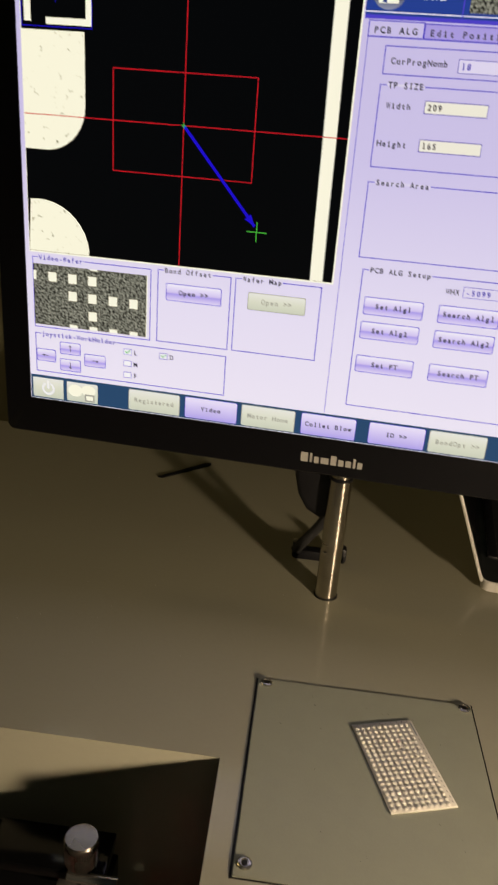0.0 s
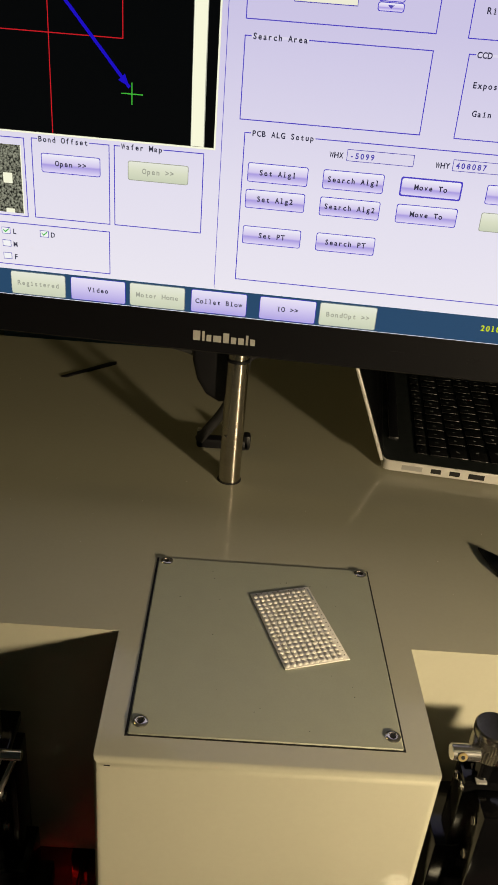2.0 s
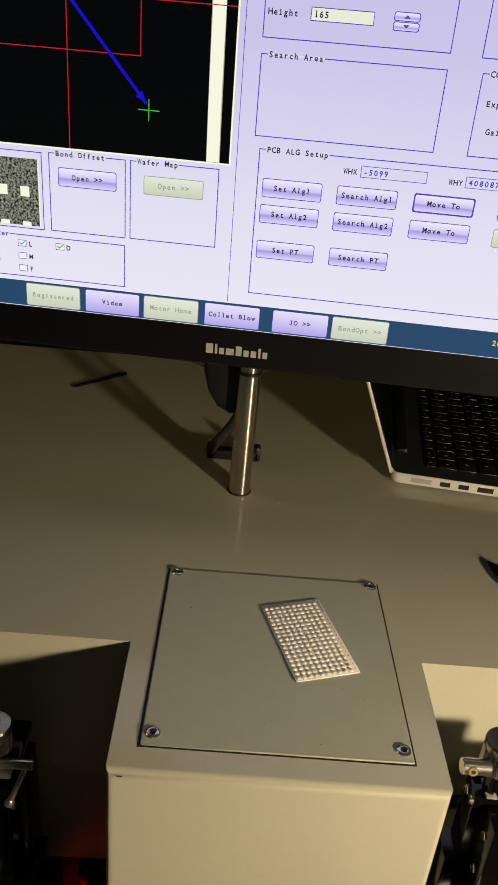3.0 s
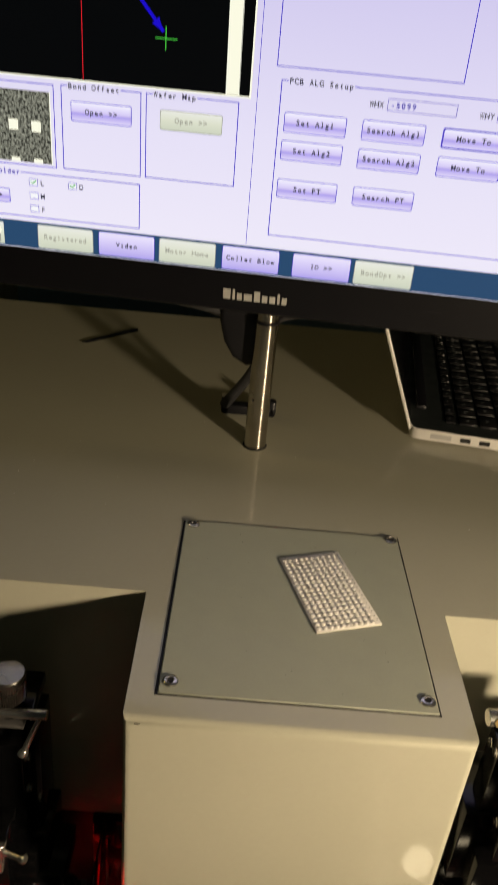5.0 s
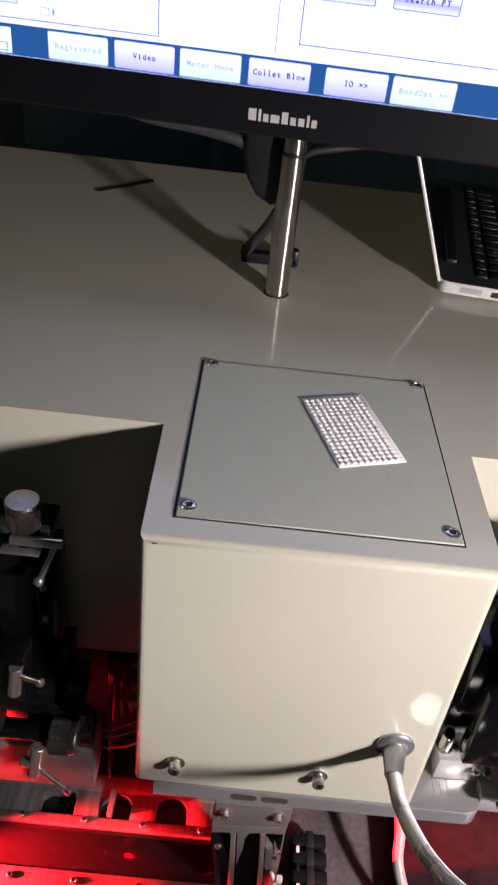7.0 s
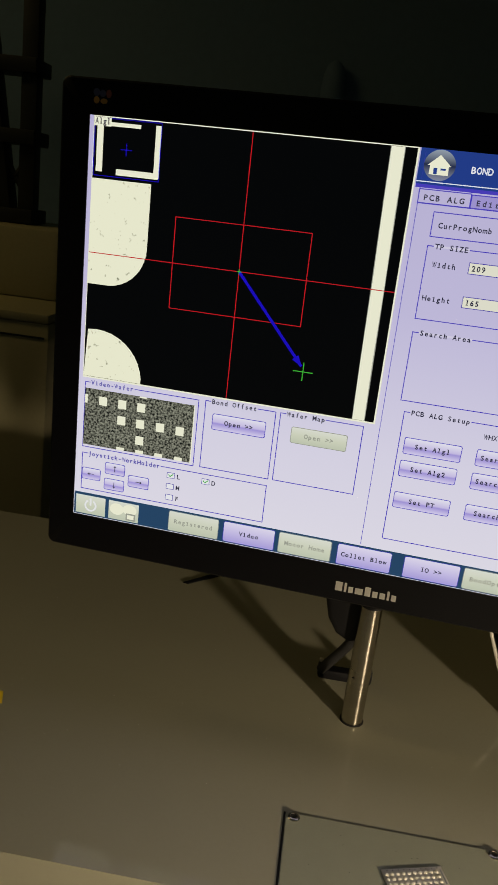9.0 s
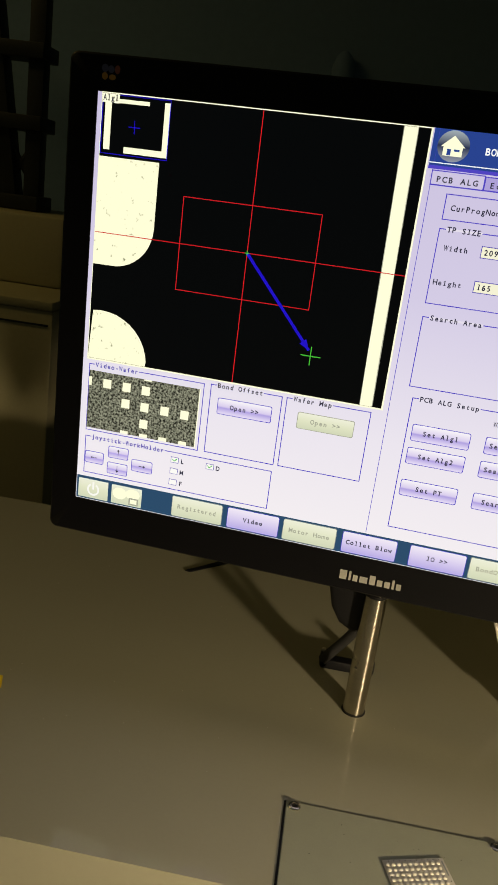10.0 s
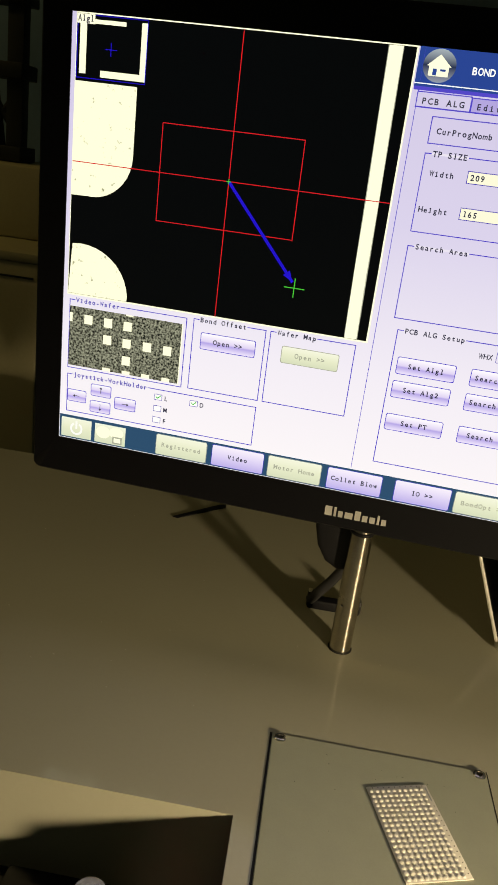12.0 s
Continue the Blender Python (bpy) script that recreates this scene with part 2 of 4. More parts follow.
def add_box(bm, x0, x1, y0, y1, z0, z1, bevel=0.0, segs=2, m=None):
    """A block with worn edges."""
    r = bmesh.ops.create_cube(bm, size=1.0)
    vs = r["verts"]
    for v in vs:
        v.co = Vector(((x0 + x1) / 2 + v.co.x * (x1 - x0), (y0 + y1) / 2 + v.co.y * (y1 - y0), (z0 + z1) / 2 + v.co.z * (z1 - z0)))
    es = list({e for v in vs for e in v.link_edges})
    if bevel:
        r = bmesh.ops.bevel(bm, geom=es, offset=bevel, segments=segs, profile=0.5, affect="EDGES")
        vs = list({v for f in r["faces"] for v in f.verts} | {v for v in vs if v.is_valid})
    if m is not None:
        bmesh.ops.transform(bm, matrix=m, verts=vs)
    return bm


def add_cyl(bm, p0, p1, r0, r1=None, segs=24, bevel=0.0):
    """A round bar or cone from p0 to p1."""
    r1 = r0 if r1 is None else r1
    p0, p1 = Vector(p0), Vector(p1)
    d = p1 - p0
    q = d.to_track_quat("Z", "Y").to_matrix().to_4x4()
    L = d.length
    prof = [(r0, 0.0), (r1, L)]
    if bevel:
        prof = [(r0 - bevel, 0.0), (r0, bevel), (r1, L - bevel), (r1 - bevel, L)]
    return add_lathe(bm, prof, Matrix.Translation(p0) @ q, segs)


def add_lathe(bm, prof, m, segs=24, knurl=0.0, span=None):
    """A turned solid from (radius, height) pairs; knurl roughens the rows named in span."""
    rows = []
    for i, (r, h) in enumerate(prof):
        ring = []
        for k in range(segs):
            a = 2 * math.pi * k / segs
            rr = r - (knurl if span and i in span and k % 2 else 0.0)
            ring.append(bm.verts.new(m @ Vector((rr * math.cos(a), rr * math.sin(a), h))))
        rows.append(ring)
    for a, b in zip(rows, rows[1:]):
        for k in range(segs):
            bm.faces.new((a[k], a[(k + 1) % segs], b[(k + 1) % segs], b[k]))
    bm.faces.new(rows[0][::-1])
    bm.faces.new(rows[-1])
    return bm


def spline(points, n):
    """Even steps along a smooth curve through the points."""
    ps = [Vector(p) for p in points]
    ps = [ps[0] * 2 - ps[1]] + ps + [ps[-1] * 2 - ps[-2]]
    out = []
    for i in range(1, len(ps) - 2):
        a, b, c, d = ps[i - 1:i + 3]
        for k in range(24):
            t = k / 24
            out.append(0.5 * ((2 * b) + (c - a) * t + (2 * a - 5 * b + 4 * c - d) * t * t + (3 * b - a - 3 * c + d) * t ** 3))
    out.append(ps[-2])
    lens = [0.0]
    for a, b in zip(out, out[1:]):
        lens.append(lens[-1] + (b - a).length)
    even, j = [], 0
    for k in range(n + 1):
        s = lens[-1] * k / n
        while j < len(lens) - 2 and lens[j + 1] < s:
            j += 1
        f = (s - lens[j]) / max(1e-9, lens[j + 1] - lens[j])
        even.append(out[j].lerp(out[j + 1], f))
    return even


def add_tube(bm, points, radius, n=40, segs=12, ribs=None):
    """A cable or hose along the points; ribs gives a radius per step."""
    ps = spline(points, n)
    side = Vector((0.3, 0.2, 0.93)).normalized()
    rows = []
    for i, p in enumerate(ps):
        t = (ps[min(i + 1, n)] - ps[max(i - 1, 0)]).normalized()
        side = (side - t * side.dot(t)).normalized()
        up = t.cross(side)
        r = ribs(i) if ribs else radius
        rows.append([bm.verts.new(p + (side * math.cos(2 * math.pi * k / segs) + up * math.sin(2 * math.pi * k / segs)) * r) for k in range(segs)])
    for a, b in zip(rows, rows[1:]):
        for k in range(segs):
            bm.faces.new((a[k], a[(k + 1) % segs], b[(k + 1) % segs], b[k]))
    bm.faces.new(rows[0][::-1])
    bm.faces.new(rows[-1])
    return bm


def add_prism(bm, outline, m, depth, bevel=0.0):
    """A flat outline in x, y, pushed along z by depth, with a softened rim."""
    low = [bm.verts.new(m @ Vector((x, y, 0))) for x, y in outline]
    top = [bm.verts.new(m @ Vector((x, y, depth))) for x, y in outline]
    k = len(outline)
    bm.faces.new(low[::-1])
    bm.faces.new(top)
    for i in range(k):
        bm.faces.new((low[i], low[(i + 1) % k], top[(i + 1) % k], top[i]))
    if bevel:
        rim = [e for e in {e for v in top for e in v.link_edges} if e.verts[0] in top and e.verts[1] in top]
        bmesh.ops.bevel(bm, geom=rim, offset=bevel, segments=3, profile=0.5, affect="EDGES")
    return bm


def mesh_of(name, bm, mat):
    bmesh.ops.recalc_face_normals(bm, faces=bm.faces[:])
    me = bpy.data.meshes.new(name)
    bm.to_mesh(me)
    bm.free()
    me.materials.append(mat)
    me.shade_smooth()
    me.set_sharp_from_angle(angle=radians(38))
    return me


def part(name, bm, mat, parent, label=""):
    ob = new(name, mesh_of(name, bm, mat))
    ob.parent = parent
    return tagged(ob, label)


def share(name, me, parent, m, label=""):
    ob = new(name, me)
    ob.parent = parent
    ob.matrix_basis = m
    return tagged(ob, label)


def thing(name, m, label, category, group="", kind=""):
    ob = new(name)
    ob.matrix_basis = m
    ob.empty_display_size = 0.02
    return tagged(ob, label, category, group, kind)


def solid(name, bm, mat, label, category, group="", kind=""):
    return tagged(new(name, mesh_of(name, bm, mat)), label, category, group, kind)


B = bmesh.new
I4 = Matrix.Identity(4)

# ---- room ----
solid("floor", add_box(B(), -3, 3, -2.5, 2.6, -0.98, -0.93), FLOORING, "grey vinyl floor of the workshop", "floor", kind="structure")
solid("ceiling", add_box(B(), -3, 3, -2.5, 2.6, 2.0, 2.05), WALLPAINT, "plain dim workshop ceiling", "ceiling", kind="structure")
solid("wall_north", add_box(B(), -3, 3, 2.5, 2.6, -0.93, 2.0), WALLPAINT, "dim grey-green painted wall behind the machine", "wall", kind="structure")
solid("wall_south", add_box(B(), -3, 3, -2.5, -2.4, -0.93, 2.0), WALLPAINT, "dim grey-green painted wall", "wall", kind="structure")
solid("wall_west", add_box(B(), -3, -2.9, -2.4, 2.5, -0.93, 2.0), WALLPAINT, "dim grey-green painted wall", "wall", kind="structure")
solid("wall_east", add_box(B(), 2.9, 3, -2.4, 2.5, -0.93, 2.0), WALLPAINT, "dim grey-green painted wall", "wall", kind="structure")

# ---- machine housing ----
housing = thing("machine_housing", I4, "cream enamelled sheet-metal machine housing with a projecting box", "machine housing")
OUT = [(-0.62, 0.60), (-0.62, 0.0755), (-0.0240, 0.0755), (-0.0225, -0.0285), (0.1685, -0.0285), (0.1697, 0.0755), (0.75, 0.0755), (0.75, 0.60)]
bm = add_prism(B(), OUT, pose(0, 0, -0.223), 0.223)
# the folded front edges are rounder than the cut edges behind them
folds = [e for e in bm.edges if all(v.co.y < -0.02 for v in e.verts) and max(v.co.z for v in e.verts) > -0.001]
bmesh.ops.bevel(bm, geom=folds, offset=0.0048, segments=6, profile=0.5, affect="EDGES")
cover = part("cover", bm, PAINT, housing)
even = cover.modifiers.new("even_shading", "WEIGHTED_NORMAL")
even.keep_sharp, even.weight = True, 100
part("base_cabinet", add_box(B(), -0.60, 0.73, 0.10, 0.585, -0.93, -0.224, 0.004), PAINT, housing)
bm = add_box(B(), -0.0162, -0.0130, -0.0287, -0.0283, -0.0030, -0.0026)
part("paint_chip", bm, DARKHOLE, housing, "small dark chip in the enamel")

# ---- cover plate with screws ----
plate = thing("cover_plate", pose(-0.0001, -0.0003, 0.0002), "flat grey-cream metal cover plate on the machine top", "cover plate")
# joint and the gap's shade as one flush dark ring, widest at left
part("seam", add_box(B(), -0.0078, 0.1513, -0.0099, 0.1590, -0.0009, -0.0001), DARKHOLE, plate, "dark joint round the sheet, its gap's shade in the colour")
part("sheet", add_box(B(), -0.0062, 0.1502, -0.0090, 0.1583, -0.0001, 0.0008, 0.0006, 1), PLATE, plate)


def hex_hole(bm, m, r, depth):
    return add_lathe(bm, [(r, 0.0), (r, depth)], m, 6)


def button_screw(name, m, parent, r=0.0043, h=0.0024):
    bm = add_lathe(B(), [(r, 0.0), (r, h * 0.3), (r * 0.86, h * 0.75), (r * 0.62, h), (r * 0.56, h), (r * 0.50, h * 0.4)], m, 24)
    ob = part(name, bm, CHROME, parent, "bright steel screw")
    part("socket", hex_hole(B(), m @ pose(0, 0, h * 0.42), r * 0.46, 0.0002), DARKHOLE, ob)
    return ob


for x, y, a in ((0.0, 0.0, 10), (0.145, 0.0, 40), (0.0, 0.154, 25), (0.145, 0.154, 55)):
    button_screw("screw", pose(x, y, 0.0008, 0, 0, a), plate, 0.0045, 0.0012)
bm = B()
for k in range(26):
    x, y = random.uniform(0.0, 0.145), random.uniform(0.0, 0.15)
    add_lathe(bm, [(random.uniform(0.00015, 0.0004), 0.0), (0.0001, 0.0002)], pose(x, y, 0.0008), 6)
tagged(part("dust_specks", bm, DARKHOLE, plate), kind="stuff")

# ---- ceramic carrier board ----
ANG = math.degrees(math.atan2(0.013, 0.042))
carrier = thing("carrier_board", pose(0.0845, 0.0475, 0.0010, 0, 0, ANG), "white ceramic carrier board with small domes lying on the plate", "circuit board")
part("substrate", add_box(B(), 0, 0.0440, 0, 0.0757, 0.0001, 0.0010, 0.0002), CERAMIC, carrier)
dome = mesh_of("dome", add_lathe(B(), [(0.00158, 0.0), (0.00152, 0.00025), (0.00130, 0.00050), (0.00095, 0.00066), (0.0004, 0.00074)], I4, 14), CERAMIC)
hole = mesh_of("pin_hole", add_lathe(B(), [(0.00042, 0.0), (0.00042, 0.00008)], I4, 8), DARKHOLE)
for r in range(18):
    for c in range(10):
        share("dome", dome, carrier, pose(0.0022 + c * 0.00405, 0.0026 + r * 0.00405, 0.0010))
for r in range(14):
    share("pin_hole", hole, carrier, pose(0.0422, 0.004 + r * 0.00405, 0.0010))
for c in range(10):
    share("pin_hole", hole, carrier, pose(0.0040 + c * 0.00405, 0.0744, 0.0010))
part("print_mark", add_box(B(), 0.0417, 0.0427, 0.061, 0.073, 0.0010, 0.00106), LEGEND, carrier, "grey printed code turned into a bar")

# ---- monitor ----
U3, V3 = Vector((0.99516, -0.09815, 0.00484)).normalized(), Vector((-0.00673, -0.01895, 0.9998)).normalized()
W3 = V3.cross(U3)
MON = Matrix(((U3.x, W3.x, V3.x, -0.21206), (U3.y, W3.y, V3.y, 0.25835), (U3.z, W3.z, V3.z, 0.16620), (0, 0, 0, 1)))
monitor = thing("monitor", MON, "black widescreen monitor showing a lavender control screen, on steel post", "monitor")
SW, SH = 0.4864, 0.3040
bm = B()
x0, x1, z0, z1 = -0.0215, SW + 0.0215, -0.0300, SH + 0.0238


def round_rect(x0, x1, z0, z1, r, k=5):
    pts = []
    for cx, cz, a0 in ((x1 - r, z0 + r, -90), (x1 - r, z1 - r, 0), (x0 + r, z1 - r, 90), (x0 + r, z0 + r, 180)):
        for i in range(k + 1):
            a = radians(a0 + 90 * i / k)
            pts.append((cx + r * math.cos(a), cz + r * math.sin(a)))
    return pts


def ring_solid(bm, outer, inner, y0, y1, soft=0.0015):
    """A frame: outer and inner outlines of equal count, from y0 (front) to y1 (back)."""
    k = len(outer)

    def loop(pts, y, f=0.0):
        cx = sum(p[0] for p in pts) / k
        cz = sum(p[1] for p in pts) / k
        return [bm.verts.new((x - math.copysign(f, x - cx), y, z - math.copysign(f, z - cz))) for x, z in pts]

    rows = [loop(inner, y1), loop(inner, y0 + soft * 0.6), loop(inner, y0, -soft * 0.6), loop(outer, y0, soft), loop(outer, y0 + soft), loop(outer, y1)]
    for a, b in zip(rows, rows[1:] + rows[:1]):
        for i in range(k):
            bm.faces.new((a[i], a[(i + 1) % k], b[(i + 1) % k], b[i]))
    return bm


outer = round_rect(x0, x1, z0, z1, 0.006)
inner = round_rect(-0.0006, SW + 0.0006, -0.0006, SH + 0.0006, 0.0004)
part("bezel", ring_solid(B(), outer, inner, -0.0024, 0.016), BEZEL, monitor)
part("back_shell", add_box(B(), x0 + 0.002, x1 - 0.002, 0.004, 0.028, z0 + 0.002, z1 - 0.002, 0.006, 3), BLACKPLASTIC, monitor)
screen = part("screen", add_box(B(), -0.0004, SW + 0.0004, 0.0, 0.0035, -0.0004, SH + 0.0004), UI_BACK, monitor, "lit lavender control screen with a camera picture")

# every lit patch lies on the screen, 0.06 mm a layer
layer_step = 0.00006


def flat(points, layer):
    bm = B()
    bm.faces.new([bm.verts.new((u / 1000, -layer * layer_step, v / 1000)) for u, v in points])
    return bm


def lit(name, points, mat, layer=1):
    bm = flat(points, layer)
    me = bpy.data.meshes.new(name)
    bm.to_mesh(me)
    bm.free()
    me.materials.append(mat)
    ob = new(name, me)
    ob.parent = screen
    return ob


def rect(name, u0, v0, u1, v1, mat, layer=1):
    return lit(name, [(u0, v0), (u1, v0), (u1, v1), (u0, v1)], mat, layer)


def frame_line(name, u0, v0, u1, v1, mat=None, w=0.62, layer=1):
    """A thin line box."""
    bm = B()
    for a, b, c, d in ((u0, v0, u1, v0 + w), (u0, v1 - w, u1, v1), (u0, v0 + w, u0 + w, v1 - w), (u1 - w, v0 + w, u1, v1 - w)):
        bm.faces.new([bm.verts.new((x / 1000, -layer * layer_step, z / 1000)) for x, z in ((a, b), (c, b), (c, d), (a, d))])
    me = bpy.data.meshes.new(name)
    bm.to_mesh(me)
    bm.free()
    me.materials.append(mat or UI_LINE)
    ob = new(name, me)
    ob.parent = screen
    return ob


glyphs = {}


def glyph(ch):
    """Corners and faces of one letter of the built-in font, its width set to 1 cell at most."""
    if ch not in glyphs:
        c = bpy.data.curves.new("letter", "FONT")
        c.body, c.size, c.fill_mode, c.resolution_u, c.offset = ch, 1.0, "FRONT", 3, (0.022 if ch in "MWNm" else 0.026)
        tmp = bpy.data.objects.new("letter", c)
        me = bpy.data.meshes.new_from_object(tmp)
        glyphs[ch] = [tuple(v.co[:2]) for v in me.vertices], [tuple(p.vertices) for p in me.polygons]
        bpy.data.objects.remove(tmp)
        bpy.data.curves.remove(c)
    return glyphs[ch]


def words(text, u, v, mat=None, pitch=3.2, height=3.5, layer=5, middle=False):
    """Lettering on a fixed pitch, as one flat mesh."""
    verts, faces = [], []
    u0 = u - (pitch * len(text) / 2 if middle else 0)
    for k, ch in enumerate(text):
        vs, fs = glyph(ch)
        if not vs:
            continue
        a, b = min(p[0] for p in vs), max(p[0] for p in vs)
        s = height / 0.70
        sx = min(s * 0.95, pitch * 0.92 / (b - a))
        mid = u0 + (k + 0.5) * pitch
        base = len(verts)
        verts += [((mid + (x - (a + b) / 2) * sx) / 1000, -layer * layer_step, (v + y * s) / 1000) for x, y in vs]
        faces += [tuple(base + i for i in f) for f in fs]
        if ch in "il1I":
            feet = [(-0.30, 0.28, 0.0)] + ([(-0.30, 0.02, 0.47 if ch == "i" else 0.66)] if ch != "I" else [(-0.30, 0.28, 0.63)])
            for f0, f1, up in feet:
                base = len(verts)
                verts += [((mid + fx * pitch) / 1000, -layer * layer_step, (v + (up + fy) * s) / 1000) for fx, fy in ((f0, 0), (f1, 0), (f1, 0.075), (f0, 0.075))]
                faces.append((base, base + 1, base + 2, base + 3))
    if not verts:
        return None
    me = bpy.data.meshes.new("lettering")
    me.from_pydata(verts, [], faces)
    me.materials.append(mat or UI_TEXT)
    ob = new("lettering", me)
    ob.parent = screen
    return ob


def group_box(title, u0, v0, u1, v1, tcol=None):
    frame_line("group_line", u0, v0, u1, v1)
    if title:
        rect("title_patch", u0 + 4.5, v1 - 1.0, u0 + 5.5 + 3.2 * len(title), v1 + 0.4, UI_PATCH, 2)
        words(title, u0 + 5, v1 - 2.0, tcol)


def button(text, u0, v0, u1, v1, dull=False, bold=False, task=False):
    def tile(name, a, b, c, d, k, mat, layer):
        lit(name, [(a + k, b), (c - k, b), (c - k * 0.3, b + k * 0.3), (c, b + k), (c, d - k), (c - k * 0.3, d - k * 0.3), (c - k, d), (a + k, d), (a + k * 0.3, d - k * 0.3), (a, d - k), (a, b + k), (a + k * 0.3, b + k * 0.3)], mat, layer)

    tile("button_edge", u0 - 0.1, v0 - 0.1, u1 + 0.1, v1 + 0.1, 1.3, UI_LINE if not dull else UI_GREYTEXT, 1)
    w = 0.9 if bold else 0.4
    tile("button_face", u0 + w, v0 + w, u1 - w, v1 - w, 1.1, UI_DULL if dull else (UI_TASK if task else UI_BUTTON), 2)
    words(text, (u0 + u1) / 2, (v0 + v1) / 2 - 1.5, UI_GREYTEXT if dull else None, middle=True)


# camera picture
rect("video_margin", 2.7, 115.0, 229.6, SH * 1000, UI_CREAM, 1)
rect("video_picture", 3.2, 116.2, 228.4, 303.2, UI_BLACK, 2)


def arc(cu, cv, ru, rv, a0, a1, k=10):
    return [(cu + ru * math.cos(radians(a0 + (a1 - a0) * i / k)), cv + rv * math.sin(radians(a0 + (a1 - a0) * i / k))) for i in range(k + 1)]


lit("bond_pad", [(3.2, 262), (3.2, 187)] + arc(18, 217, 30, 30, -95, 0) + [(48, 262)], UI_PAD, 3)
lit("bond_pad", [(3.2, 116.4)] + [(49.5, 116.4)] + arc(12, 116.4, 38, 37, 5, 100), UI_PAD, 3)
lit("lead_trace", [(212.6, 116.4), (222.0, 116.4), (221.2, 210), (220.4, 303.0), (210.8, 303.0), (211.8, 210)], UI_GREYTEXT, 3)
lit("lead_core", [(213.0, 116.4), (221.5, 116.4), (220.9, 160), (220.9, 210), (220.2, 260), (220.0, 303.0), (211.3, 303.0), (211.6, 260), (212.4, 210), (212.4, 160)], UI_CREAM, 4)
rect("sample_picture", 3.6, 263.8, 53.4, 302.8, UI_BLACK, 4)
frame_line("sample_edge", 3.6, 263.8, 53.4, 302.8, UI_BLUE, 0.5, 5)
rect("sample_mark", 5.6, 266.8, 10.4, 301.0, UI_CREAM, 5)
rect("sample_mark", 10.4, 297.6, 38.0, 300.2, UI_CREAM, 5)
rect("sample_mark", 21.0, 265.4, 53.0, 269.6, UI_CREAM, 5)
rect("sample_mark", 49.0, 269.6, 53.0, 300.8, UI_CREAM, 5)
rect("sample_title", 3.4, 297.2, 16.0, 303.0, UI_CREAM, 6)
words("Alg1", 3.8, 298.6, None, 2.9, 3.8, 7)
rect("blue_cross", 23.6, 282.6, 32.4, 283.1, UI_BLUE, 5)
rect("blue_cross", 27.8, 278.6, 28.3, 287.2, UI_BLUE, 5)
rect("cross_hair", 3.2, 209.5, 228.4, 210.1, UI_RED, 5)
rect("cross_hair", 117.6, 116.2, 118.2, 303.2, UI_RED, 5)
frame_line("search_window", 67.8, 177.0, 167.0, 242.3, UI_RED, 0.6, 6)
ax, av, bx, bv = 118.0, 209.8, 171.0, 149.0
dx, dv = (bx - ax) / 80.7, (bv - av) / 80.7
lit("arrow_shaft", [(ax + dv * 1.1, av - dx * 1.1), (ax - dv * 1.1, av + dx * 1.1), (bx - dv * 1.1, bv + dx * 1.1), (bx + dv * 1.1, bv - dx * 1.1)], UI_BLUE, 7)
lit("arrow_head", [(bx, bv), (bx - dx * 8 + dv * 3.0, bv - dv * 8 - dx * 3.0), (bx - dx * 8 - dv * 3.0, bv - dv * 8 + dx * 3.0)], UI_BLUE, 8)
rect("green_cross", 165.4, 144.8, 180.0, 145.5, UI_GREEN, 8)
rect("green_cross", 172.3, 138.5, 173.0, 152.0, UI_GREEN, 8)
rect("green_cross", 116.2, 209.5, 119.6, 210.1, UI_GREEN, 8)
rect("green_cross", 117.6, 208.2, 118.2, 211.6, UI_GREEN, 8)

# lower left groups
group_box("Video-Wafer", 4.8, 58.2, 97.4, 111.8, UI_TEXTBLUE)
rect("wafer_picture", 5.3, 60.5, 94.0, 106.7, UI_WAFER, 3)
rect("wafer_margin", 94.0, 60.0, 94.8, 106.7, UI_CREAM, 3)
for du, dv2, w2, h2 in ((5.3, 94.6, 2.4, 7.0), (17.2, 94.4, 6.6, 7.0), (33.0, 94.3, 6.6, 7.0), (48.6, 94.2, 6.6, 7.0), (33.0, 81.3, 6.6, 7.0), (48.6, 81.0, 6.6, 7.0), (64.8, 81.0, 6.6, 7.0), (80.8, 80.8, 6.6, 7.0), (48.8, 67.6, 6.6, 7.0), (33.5, 60.5, 6.4, 2.4), (49.4, 60.5, 6.4, 2.6), (65.2, 60.5, 6.4, 2.8), (81.4, 60.5, 6.4, 2.8), (50.0, 105.6, 6.0, 1.1)):
    rect("wafer_chip", du, dv2, du + w2, dv2 + h2, UI_CREAM, 4)
group_box("Joystick-WorkHolder", 5.0, 22.5, 156.6, 53.6, UI_TEXTBLUE)
